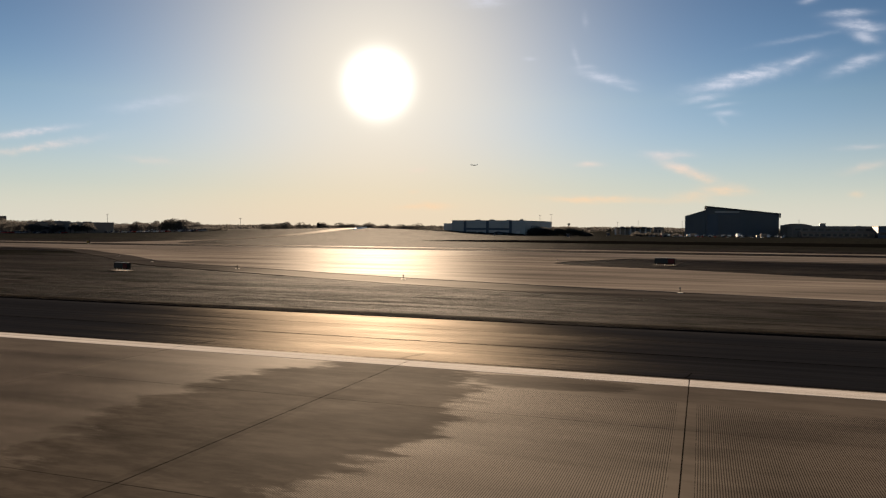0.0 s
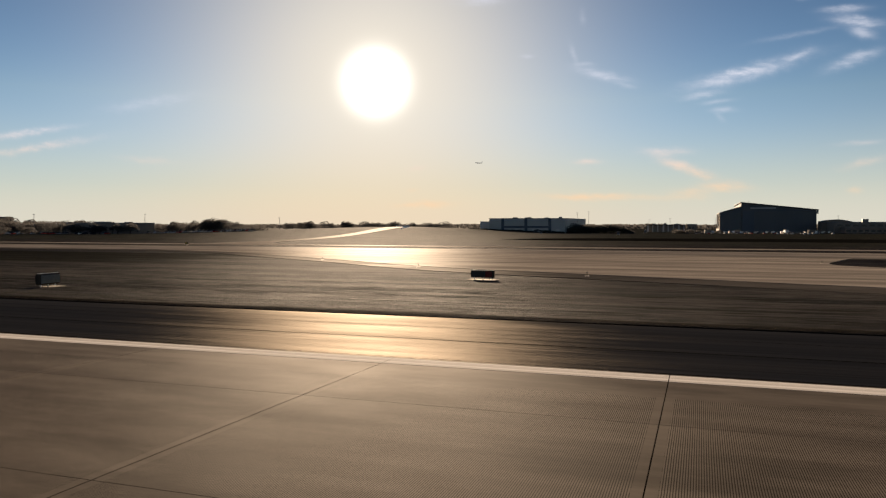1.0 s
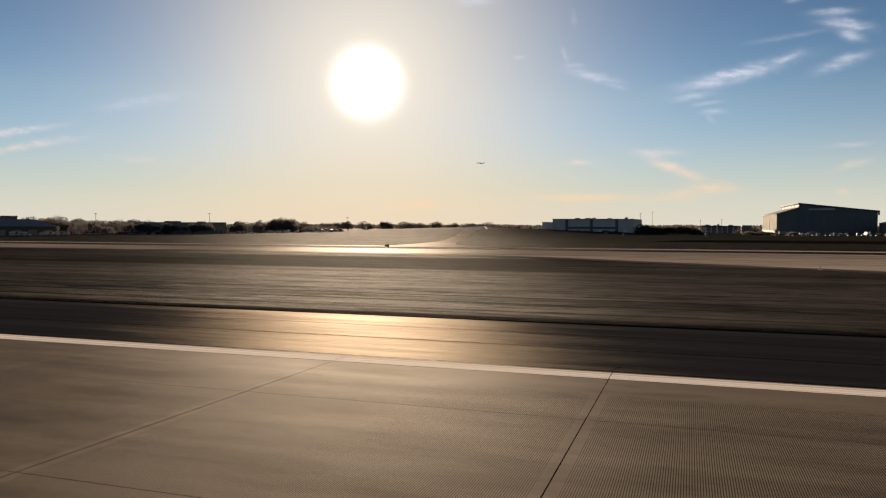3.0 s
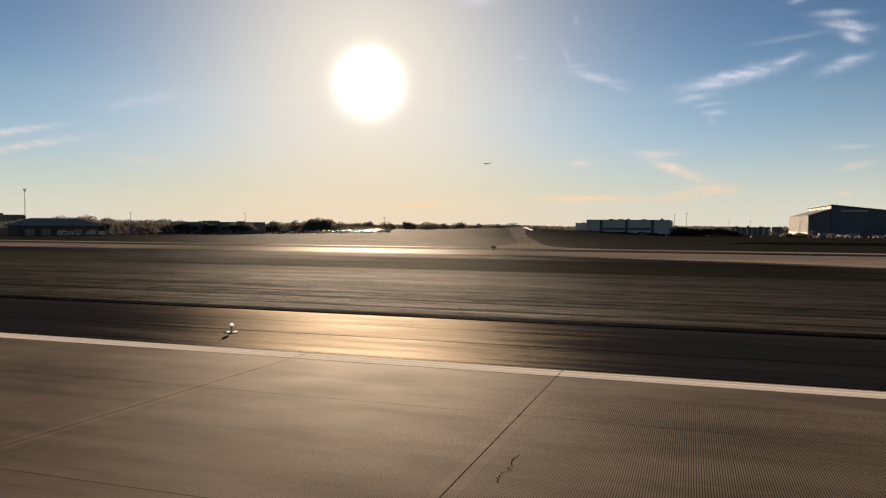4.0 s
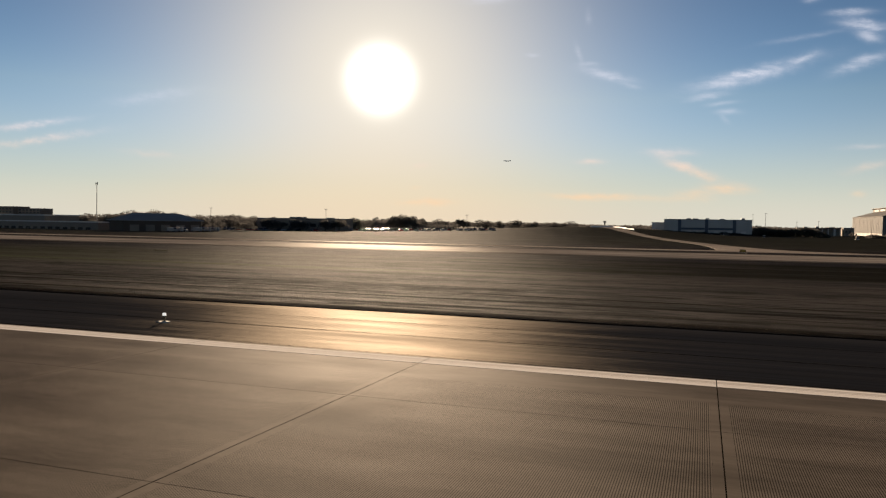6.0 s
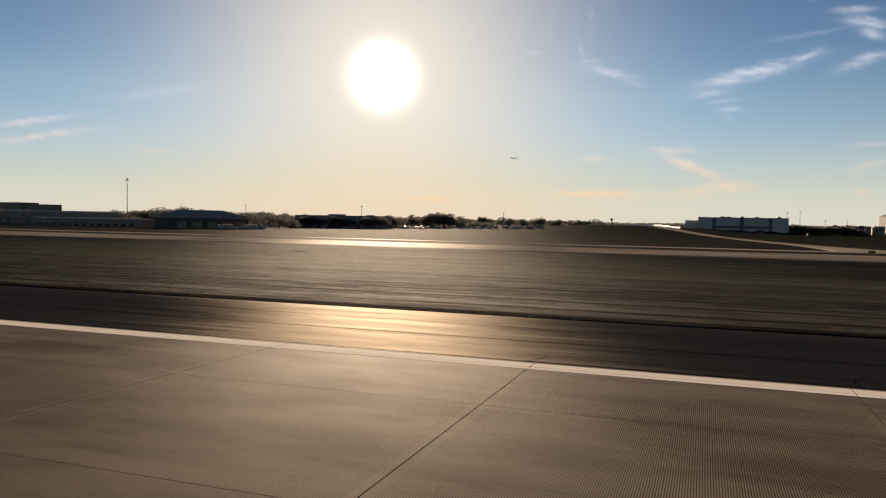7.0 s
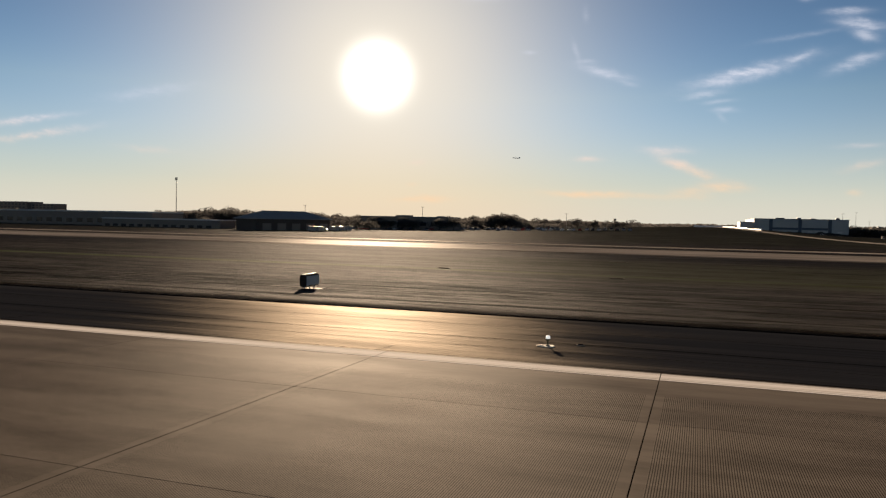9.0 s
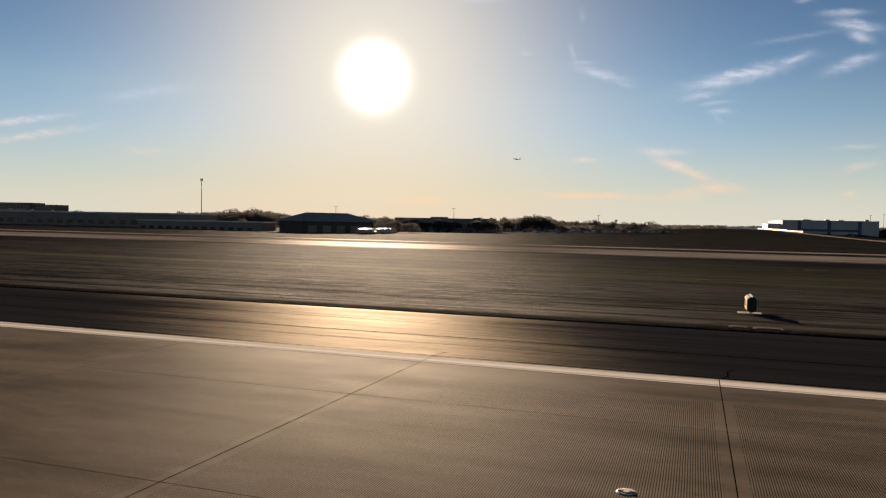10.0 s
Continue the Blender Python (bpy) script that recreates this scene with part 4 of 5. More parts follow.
def block(name, label, category, x0, x1, y0, y1, z1, mat, roof_mat=None, windows=(), parapet=0.5, roof_boxes=(), group=""):
    """A flat-roofed building: walls, roof with parapet, rows of windows, plant on the roof."""
    z0 = min(land(x0, y0), land(x1, y0)) - 0.6
    b = thing(name, label, category, group, at=((x0 + x1) / 2, y0, z0))
    inv = Matrix.Translation(-b.location)

    def add(nm, bm, m, parent=b, lab=""):
        bm.transform(inv)
        return part(nm, bm, m, parent, lab)
    add("wall", box(bmesh.new(), x0, x1, y0, y1, z0, z1 - 0.25), mat)
    roof = bmesh.new()
    box(roof, x0 - 0.2, x1 + 0.2, y0 - 0.2, y1 + 0.2, z1 - 0.25, z1 - 0.05)
    for a in ((x0 - 0.2, x1 + 0.2, y0 - 0.2, y0 + 0.2), (x0 - 0.2, x1 + 0.2, y1 - 0.2, y1 + 0.2), (x0 - 0.2, x0 + 0.2, y0 + 0.2, y1 - 0.2), (x1 - 0.2, x1 + 0.2, y0 + 0.2, y1 - 0.2)):
        box(roof, *a, z1 - 0.05, z1 + parapet)
    add("roof", roof, roof_mat or MAT_ROOF)
    for wz0, wz1, width, gap in windows:
        x = x0 + gap
        while x + width < x1 - gap * 0.5:
            w = bmesh.new()
            box(w, x - 0.12, x + width + 0.12, y0 - 0.06, y0 + 0.1, wz0 - 0.12, wz1 + 0.12)
            wo = add("window", w, MAT_SHEET)
            add("pane", box(bmesh.new(), x, x + width, y0 - 0.10, y0 - 0.064, wz0, wz1), MAT_GLASS, wo)
            x += width + gap
    for bx, by, w, d, h in roof_boxes:
        add("roof_unit", box(bmesh.new(), bx, bx + w, by, by + d, z1 - 0.05, z1 + h, 0.06), MAT_SHEET)
    return b


def hangar():
    """A wide hangar: lean-to along one side, a raised strip of clerestory glazing, a roof that falls to the other side."""
    x_l, x_m, x_r, y0, y1, z0 = -15.9, 5.5, 79.0, 872.0, 1037.0, -6.0
    h = thing("hangar", "large dark slate metal hangar with pale side wall", "hangar", at=(30, y0, z0))
    inv = Matrix.Translation(-h.location)

    def add(nm, bm, m, parent=h, lab=""):
        bm.transform(inv)
        return part(nm, bm, m, parent, lab)
    add("wall", prism(bmesh.new(), [(x_l, z0), (x_m - 0.3, z0), (x_m - 0.3, 22.5), (x_l, 16.0)], "y", y0, y1), MAT_CLAD_DARK, lab="dark front of the side aisle")
    add("wall", prism(bmesh.new(), [(x_m, z0), (x_r, z0), (x_r, 18.3), (x_m, 26.3)], "y", y0 - 0.4, y1), MAT_CLAD_DARK)
    side = add("side_wall", box(bmesh.new(), x_l - 0.5, x_l - 0.02, y0, y1, z0 + 4.5, 15.9), MAT_CLAD_SIDE, lab="pale grey upper side wall")
    add("plinth", box(bmesh.new(), x_l - 0.9, x_l - 0.02, y0, y1, z0, z0 + 4.3), MAT_PLINTH, lab="pale lower wall with door openings")
    for k in range(7):
        yy = y0 + 12 + k * 22
        add("side_door", box(bmesh.new(), x_l - 1.0, x_l - 0.85, yy, yy + 7, z0 + 0.2, z0 + 4.0), MAT_BAND)
    for k in range(21):
        yy = y0 + 4 + k * 7.8
        add("wall_rib", box(bmesh.new(), x_l - 0.62, x_l - 0.5, yy, yy + 0.25, z0 + 4.6, 15.8), MAT_CLAD_SIDE, side)
    add("aisle_roof", prism(bmesh.new(), [(x_l - 1.0, 15.9), (x_m - 0.2, 22.6), (x_m - 0.2, 23.1), (x_l - 1.0, 16.4)], "y", y0 - 0.8, y1 + 0.5), MAT_DARK_ROOF)
    add("main_roof", prism(bmesh.new(), [(x_m - 1.6, 27.0), (x_m, 26.4), (x_r + 1.6, 18.2), (x_r + 1.6, 19.3), (x_m - 1.2, 27.7)], "y", y0 - 2.5, y1 + 1.0), MAT_DARK_ROOF)
    add("fascia", box(bmesh.new(), x_r + 0.2, x_r + 1.5, y0 - 2.4, y0 + 0.0, 14.8, 18.3), MAT_CLAD_DARK)
    add("clerestory_wall", box(bmesh.new(), x_m - 0.30, x_m - 0.02, y0, y1, 23.2, 26.3), MAT_DARK_ROOF)
    for k in range(5):
        yy = y0 + 7 + k * 31
        add("clerestory_window", box(bmesh.new(), x_m - 0.55, x_m - 0.32, yy, yy + 22, 23.7, 25.7), MAT_CLERE_GLARE)
    # the great doors, leaf by leaf, under a recessed darker portal
    for k in range(8):
        xa = x_m + 13 + k * 6.5
        door = add("hangar_door", box(bmesh.new(), xa + 0.06, xa + 6.44, y0 - 0.62 - 0.18 * (k % 2), y0 - 0.42 - 0.18 * (k % 2), z0 + 0.1, 16.0), MAT_CLAD_DARK)
        add("door_stile", box(bmesh.new(), xa + 0.1, xa + 0.35, y0 - 0.70 - 0.18 * (k % 2), y0 - 0.63 - 0.18 * (k % 2), z0 + 0.3, 15.8), MAT_BAND, door)
    add("portal", box(bmesh.new(), x_m + 1.5, x_m + 12.5, y0 - 0.75, y0 - 0.42, z0 + 0.1, 17.5), MAT_BAND, lab="dark recessed portal")
    add("door_head", box(bmesh.new(), x_m + 1.0, x_r - 2.0, y0 - 1.0, y0 - 0.41, 17.6, 18.4), MAT_BAND)
    add("name_panel", box(bmesh.new(), x_m + 9.0, x_m + 34.0, y0 - 0.70, y0 - 0.42, 20.2, 21.7), MAT_CLAD_BLUE, lab="pale lettering panel shown as a plain bar")
    for xx, top in ((x_m + 8, 29.4), (x_m + 4, 28.6)):
        add("roof_mast", rod(bmesh.new(), (xx, y0 + 20, 24.0), (xx, y0 + 20, top), 0.12), MAT_SHEET)
    return h


hangar()


def warehouse():
    """A long cargo building with dark piers and a dark band across pale blue-grey cladding."""
    x0, x1, y0, y1, z0, z1 = -221.6, -151.4, 672.0, 800.0, -6.0, 8.9
    w = thing("warehouse", "long blue-grey cargo building with dark piers and band", "warehouse", at=(-186, y0, z0))
    inv = Matrix.Translation(-w.location)

    def add(nm, bm, m, parent=w, lab=""):
        bm.transform(inv)
        return part(nm, bm, m, parent, lab)
    add("wall", box(bmesh.new(), x0, x1, y0, y1, z0, z1), MAT_CLAD_BLUE)
    roof = bmesh.new()
    box(roof, x0 - 0.3, x1 + 0.3, y0 - 0.3, y1 + 0.3, z1, z1 + 0.35)
    add("roof", roof, MAT_ROOF)
    for xa in (-208.8, -187.0, -165.0):
        add("pier", box(bmesh.new(), xa - 1.3, xa + 1.3, y0 - 0.5, y0 - 0.02, z0, z1 + 0.3), MAT_BAND, lab="dark blue pier")
    for xa, xb in ((-207.4, -188.4), (-185.6, -166.4)):
        add("band", box(bmesh.new(), xa, xb, y0 - 0.35, y0 - 0.02, 0.3, 2.1), MAT_BAND, lab="dark window band")
    for xa, xb in ((-220.5, -210.2), (-207.3, -188.5), (-185.5, -166.5), (-163.5, -152.4)):
        count = round((xb - xa) / 3.1)
        for k in range(count):
            a = xa + (xb - xa) * k / count
            add("panel", box(bmesh.new(), a + 0.06, a + (xb - xa) / count - 0.06, y0 - 0.14, y0 - 0.02, 2.4, z1 - 0.25), MAT_CLAD_BLUE)
    for k in range(12):
        xa = -219 + k * 5.4
        if min(abs(xa + 1.8 - p) for p in (-208.8, -187.0, -165.0)) > 3.2:
            add("dock_door", box(bmesh.new(), xa, xa + 3.6, y0 - 0.30, y0 - 0.02, z0 + 1.2, -0.6), MAT_CLAD_LIGHT)
    add("plinth", box(bmesh.new(), x0 - 0.1, x1 + 0.1, y0 - 0.20, y0 - 0.02, z0, z0 + 2.4), MAT_SHEET)
    for xa, ya, s, h in ((-204, 690, 4, 0.9), (-188, 684, 3, 1.0), (-176, 700, 4, 0.8), (-159, 684, 2.6, 1.3), (-199, 720, 5, 1.1)):
        add("roof_unit", box(bmesh.new(), xa, xa + s, ya, ya + s, z1 + 0.35, z1 + 0.35 + h, 0.08), MAT_SHEET)
    add("annex", box(bmesh.new(), x0 - 10.5, x0 - 0.02, y0 + 6, y0 + 60, z0, 6.0), MAT_CLAD_LIGHT, lab="lower pale annex")
    add("annex_roof", box(bmesh.new(), x0 - 10.8, x0 - 0.02, y0 + 5.7, y0 + 60.3, 6.0, 6.3), MAT_ROOF)
    return w


warehouse()
block("terminal_building", "low dark terminal building with flat roofs", "building", 84, 170, 792, 840, 5.4, MAT_WALL_GREY, windows=((1.6, 3.4, 4.5, 2.2),), roof_boxes=((108.2, 796, 5.0, 5, 3.2), (140, 800, 4, 4, 0.8)))
block("terminal_wing", "long low dark building wing with a grey fascia", "building", 89, 150, 770, 790, 0.6, MAT_BRICK, MAT_WALL_GREY, windows=((-3.4, -1.4, 3.5, 1.5),), parapet=0.3)
block("terminal_block", "dark boxy terminal block", "building", 150.5, 200, 760, 785, 5.6, MAT_BAND, windows=((-2, 0.5, 5, 1.5),))


def vault():
    x0, x1, y0, y1 = 80.0, 107.0, 800.0, 838.0
    v = thing("vaulted_hall", "low dark hall with a shallow curved roof", "building", at=(93, 842, -6))
    outline = [(x0 + (x1 - x0) * k / 12, 6.0 + 2.0 * math.sin(math.pi * k / 12)) for k in range(13)]
    bm = prism(bmesh.new(), [(x0, -6.0), (x1, -6.0)] + outline[::-1], "y", 842, 870)
    bm.transform(Matrix.Translation(-v.location))
    part("wall", bm, MAT_WALL_GREY, v)
    rim = [(a, b + 0.5) for a, b in outline]
    bm = prism(bmesh.new(), [(a, b + 0.02) for a, b in outline] + rim[::-1], "y", 841, 871)
    bm.transform(Matrix.Translation(-v.location))
    part("roof", bm, MAT_ROOF, v)
    return v


vault()
block("long_shed", "long low building with a pale flat roof edge", "building", -660, -530.5, 316, 340, 4.2, MAT_WALL_GREY, MAT_CLAD_LIGHT, windows=((-1.6, 0.6, 4.0, 3.0),), parapet=0.45)
block("low_shed", "low flat shed with a pale roof edge", "building", -548, -478, 300, 312, 1.0, MAT_WALL_GREY, MAT_CLAD_LIGHT, windows=((-2.8, -1.6, 3.0, 2.0),), parapet=0.3)
block("office_block", "dark brown office block with flat roof", "building", -2258.5, -2163, 1812, 1860, 28.0, MAT_BRICK, windows=((4, 8, 9, 6), (13, 17, 9, 6), (21, 25, 9, 6)))
block("office_tower", "taller dark office block beside the lower one", "building", -2480, -2259, 1800, 1860, 33.5, MAT_BRICK, windows=((4, 8, 9, 6), (14, 18, 9, 6), (24, 28, 9, 6)))
block("flat_hall", "long flat-roofed hall behind the car park", "building", -458, -402.5, 412, 436, 4.3, MAT_WALL_GREY, windows=((-0.5, 1.5, 4, 3),), roof_boxes=((-437, 416, 9, 6, 1.3), (-411, 416, 4, 4, 1.0)))
block("small_block", "small pale service building", "building", -50, -40, 884, 900, 3.4, MAT_WALL_GREY, windows=((-2, 1, 2, 1.5),))


def canopy_building():
    """A low dark service building behind a flat canopy on pale columns."""
    x0, x1, y0, y1, z0, z1 = -94.0, -53.0, 880.0, 900.0, -5.6, 3.0
    g = thing("service_building", "low dark service building behind pale canopy columns", "building", at=((x0 + x1) / 2, y0, z0))
    inv = Matrix.Translation(-g.location)

    def add(nm, bm, m, lab=""):
        bm.transform(inv)
        return part(nm, bm, m, g, lab)
    add("wall", box(bmesh.new(), x0, x1, y0 + 6, y1, z0, z1 - 0.5), MAT_WALL_GREY)
    add("canopy", box(bmesh.new(), x0 - 1.0, x1 + 1.0, y0 - 1.0, y1 + 0.5, z1 - 0.5, z1 + 0.3, 0.08), MAT_DARK_ROOF)
    for k in range(8):
        x = x0 + 0.5 + k * 5.6
        wide = 0.9 if k % 3 else 1.8
        add("column", box(bmesh.new(), x, x + wide, y0, y0 + 0.8, z0, z1 - 0.5), MAT_CLAD_LIGHT, "pale canopy column")
    for k in range(4):
        x = x0 + 6 + k * 9.0
        add("roller_door", box(bmesh.new(), x, x + 4.2, y0 + 5.86, y0 + 5.98, z0 + 0.6, z0 + 5.0), MAT_SHEET)
    for x, w, h in ((-88, 4, 1.2), (-76, 3, 1.6), (-64, 5, 1.0)):
        add("roof_unit", box(bmesh.new(), x, x + w, y0 + 8, y0 + 11, z1 + 0.3, z1 + 0.3 + h, 0.06), MAT_SHEET)
    return g


canopy_building()


def hip_shed():
    """A shed under a wide hipped metal roof, standing askew; its ridge runs from (-453, 296) to (-442.5, 317)."""
    z0, eave, ridge = land(-448, 306) - 0.4, 2.4, 6.0
    g = thing("hipped_shed", "dark shed under a wide grey hipped metal roof", "shed", at=(-447.8, 306.5, z0))
    g.rotation_euler = (0, 0, math.atan2(-10.5, 20.5))
    half, run, reach = 9.0, 11.5, 8.0
    part("wall", box(bmesh.new(), -half, half, -run - reach, run + reach, 0.0, eave - z0), MAT_WALL_DARK, g)
    e, r, o = eave - z0, ridge - z0, 1.2
    a, b = half + o, run + reach + o
    for s in (-1, 1):
        for outline in (((s * a, -b, e), (s * a, b, e), (0, run, r), (0, -run, r)), ((-a, s * b, e), (a, s * b, e), (0, s * run, r))):
            bm = bmesh.new()
            top = [bm.verts.new(p) for p in outline]
            low = [bm.verts.new((p[0], p[1], p[2] - 0.25)) for p in outline]
            bm.faces.new(top)
            bm.faces.new(low[::-1])
            for k in range(len(top)):
                bm.faces.new((top[k], low[k], low[(k + 1) % len(top)], top[(k + 1) % len(top)]))
            bmesh.ops.recalc_face_normals(bm, faces=bm.faces[:])
            part("roof", bm, MAT_METAL_ROOF, g)
    for k in range(5):
        y = -run - reach + 3 + k * 7.6
        part("roller_door", box(bmesh.new(), half + 0.02, half + 0.14, y, y + 4.4, 0.5, 3.6), MAT_WALL_GREY, g)
    return g


hip_shed()


def mast(x, y, top):
    z = land(x, y)
    m = thing("antenna_mast", "tall slim grey steel antenna mast", "mast", at=(x, y, z))
    part("pole", rod(bmesh.new(), (0, 0, -0.3), (0, 0, top - z - 1.2), 0.32, 0.20, 10), MAT_SHEET, m)
    bm = bmesh.new()
    for k in range(3):
        a = k * 2.094
        box(bm, math.cos(a) * 0.7 - 0.18, math.cos(a) * 0.7 + 0.18, math.sin(a) * 0.7 - 0.18, math.sin(a) * 0.7 + 0.18, top - z - 1.9, top - z)
    rod(bm, (0, 0, top - z - 1.3), (0, 0, top - z - 1.0), 0.7, 0.7, 10)
    part("antenna_head", bm, MAT_SHEET, m)
    part("footing", box(bmesh.new(), -1, 1, -1, 1, -0.4, 0.25, 0.05), MAT_PAD, m)
    return m


mast(-617, 443, 29.6)


def light_pole(x, y, top):
    z = land(x, y)
    p = thing("light_pole", "slim grey apron light pole", "light pole", "apron light poles", at=(x, y, z))
    part("pole", rod(bmesh.new(), (0, 0, -0.3), (0, 0, top - z), 0.20, 0.11, 8), MAT_SHEET, p)
    part("lamp_bar", box(bmesh.new(), -1.1, 1.1, -0.2, 0.2, top - z - 0.25, top - z), MAT_SHEET, p)
    return p


for x, y, top in ((-148, 722, 14.8), (-137.5, 724, 15.8), (-93, 905, 9.5), (-70, 915, 10.5), (-20, 905, 11.0), (-505, 428, 11), (-352, 520, 9), (-440, 470, 11.5), (96, 850, 12)):
    light_pole(x, y, top)


def water_tower(x, y, top):
    z = land(x, y)
    t = thing("control_tower", "small distant tower with a wider head", "tower", at=(x, y, z))
    part("shaft", rod(bmesh.new(), (0, 0, -0.5), (0, 0, top - z - 5), 4.0, 3.4, 12), MAT_WALL_GREY, t)
    bm = rod(bmesh.new(), (0, 0, top - z - 5), (0, 0, top - z - 3.4), 4.0, 8.4, 12)
    rod(bm, (0, 0, top - z - 3.4), (0, 0, top - z + 4), 8.4, 7.8, 12)
    part("head", bm, MAT_WALL_GREY, t)
    return t


water_tower(-706, 4200, 19.5)


def cabinet(x, y, wide, tall):
    """A roadside equipment cabinet with double doors on a concrete plinth."""
    c = thing("equipment_cabinet", "grey equipment cabinet with dark doors and white cap", "cabinet", "equipment cabinets in the grass", at=(x, y, land(x, y)))
    part("plinth", box(bmesh.new(), -wide / 2 - 0.3, wide / 2 + 0.3, -0.9, 0.9, -0.3, 0.2, 0.03), MAT_PAD, c)
    part("body", box(bmesh.new(), -wide / 2, wide / 2, -0.6, 0.6, 0.2, tall, 0.04), MAT_WALL_GREY, c)
    for s in (-1, 1):
        part("door", box(bmesh.new(), s * wide / 4 - wide / 4 + 0.06, s * wide / 4 + wide / 4 - 0.06, -0.66, -0.61, 0.32, tall - 0.2, 0.01), MAT_BAND, c, "dark door")
    part("cap", box(bmesh.new(), -wide / 2 - 0.12, wide / 2 + 0.12, -0.75, 0.72, tall, tall + 0.14, 0.03), MAT_WHITE, c)
    return c


for x, y, wide, tall in ((-92.9, 559, 1.8, 2.2), (-88, 770, 2.6, 2.6), (-150, 560, 1.2, 1.4)):
    cabinet(x, y, wide, tall)


# ---- vehicles and apron equipment ----
def make_car(paint, tall=1.0):
    c = thing("parked_car", "parked car glinting in the far car park", "car", "cars in the far car park")
    bm = prism(bmesh.new(), [(-2.2, 0.35), (2.15, 0.35), (2.25, 0.75), (1.1, 0.92), (-2.1, 0.98), (-2.25, 0.6)], "y", -0.86, 0.86)
    bmesh.ops.bevel(bm, geom=bm.edges[:], offset=0.07, segments=1, affect="EDGES")
    part("body", bm, paint, c)
    part("cabin", prism(bmesh.new(), [(-1.8, 0.94), (0.9, 0.90), (0.35, 1.38 * tall), (-1.3, 1.42 * tall)], "y", -0.74, 0.74), MAT_GLASS, c, "dark glazed cabin")
    part("roof", prism(bmesh.new(), [(-1.3, 1.42 * tall), (0.35, 1.38 * tall), (0.3, 1.46 * tall), (-1.2, 1.49 * tall)], "y", -0.72, 0.72), paint, c)
    for sx in (-1.35, 1.35):
        for sy in (-0.8, 0.8):
            part("wheel", rod(bmesh.new(), (sx, sy - 0.11, 0.33), (sx, sy + 0.11, 0.33), 0.33, 0.33, 10), MAT_RUBBER, c)
    return c


CARS = [make_car(CAR_PAINTS[0]), make_car(CAR_PAINTS[1], 1.12), make_car(CAR_PAINTS[2]), make_car(CAR_PAINTS[3], 1.05), make_car(CAR_PAINTS[1])]
placed = 0
rng = random.Random(4)
for row_y, x_a, x_b in ((372, -498, -452), (384, -496, -440), (396, -480, -400), (425, -398, -368), (440, -396, -362), (455, -372, -340), (512, -476, -440), (560, -470, -438), (399, -372, -296), (407, -376, -300), (432, -560, -470), (446, -556, -462), (462, -420, -352), (352, -560, -506), (642, -46, 62), (656, -40, 66)):
    x = x_a
    while x < x_b:
        if rng.random() < 0.55:
            k = placed if placed < len(CARS) else rng.choice((0, 0, 1, 1, 2, 3, 4))
            m = pose(x, row_y + rng.uniform(-0.5, 0.5), land(x, row_y), 0, 0, 90 + rng.uniform(-4, 4) + 180 * rng.randrange(2))
            if placed < len(CARS):
                CARS[k].matrix_basis = m
            else:
                copy_thing(CARS[k], m)
            placed += 1
        x += 3.2


def make_van():
    """A parked panel van with a tall pale body."""
    v = thing("parked_van", "parked white panel van beside the shed", "van", "vans beside the shed")
    bm = prism(bmesh.new(), [(-2.7, 0.4), (2.6, 0.4), (2.7, 1.1), (1.7, 1.35), (1.2, 2.2), (-2.65, 2.3)], "y", -0.95, 0.95)
    bmesh.ops.bevel(bm, geom=bm.edges[:], offset=0.08, segments=1, affect="EDGES")
    part("body", bm, MAT_VAN, v)
    part("windscreen", prism(bmesh.new(), [(1.70, 1.40), (1.76, 1.40), (1.30, 2.12), (1.24, 2.12)], "y", -0.8, 0.8), MAT_GLASS, v)
    for sx in (-1.7, 1.7):
        for sy in (-0.86, 0.86):
            part("wheel", rod(bmesh.new(), (sx, sy - 0.12, 0.36), (sx, sy + 0.12, 0.36), 0.36, 0.36, 10), MAT_RUBBER, v)
    return v


van = make_van()
for k in range(10):
    x, y = -419.0 - 0.15 * k, 283.3 + 3.6 * k
    m = pose(x, y, land(x, y), 0, 0, 180 * (k % 2) + 3 * ((k * 5) % 3 - 1))
    if k == 0:
        van.matrix_basis = m
    elif k not in (3, 4):
        copy_thing(van, m)


def truck(x, y, turn, box_mat, name="service_truck", label="white box truck on the apron"):
    t = thing(name, label, "truck", "apron vehicles", at=(x, y, land(x, y)))
    t.rotation_euler = (0, 0, radians(turn))
    part("cab", prism(bmesh.new(), [(2.0, 0.5), (4.0, 0.5), (4.0, 1.5), (3.5, 2.5), (2.0, 2.5)], "y", -1.1, 1.1), MAT_WHITE, t)
    part("windscreen", box(bmesh.new(), 3.62, 3.80, -0.95, 0.95, 1.55, 2.2), MAT_GLASS, t)
    part("load_box", box(bmesh.new(), -3.6, 1.85, -1.2, 1.2, 0.8, 3.4, 0.05), box_mat, t)
    part("chassis", box(bmesh.new(), -3.6, 3.9, -0.5, 0.5, 0.5, 0.78), MAT_BLACK, t)
    for wx in (-2.6, 2.9):
        for wy in (-1.0, 1.0):
            part("wheel", rod(bmesh.new(), (wx, wy - 0.15, 0.48), (wx, wy + 0.15, 0.48), 0.48, 0.48, 12), MAT_RUBBER, t)
    return t


truck(30, 672, 100, MAT_WHITE)
for x, y, turn in ((-29, 690, 10), (-6, 700, 170), (52, 690, 20)):
    truck(x, y, turn, MAT_WALL_GREY, label="grey box truck on the apron")


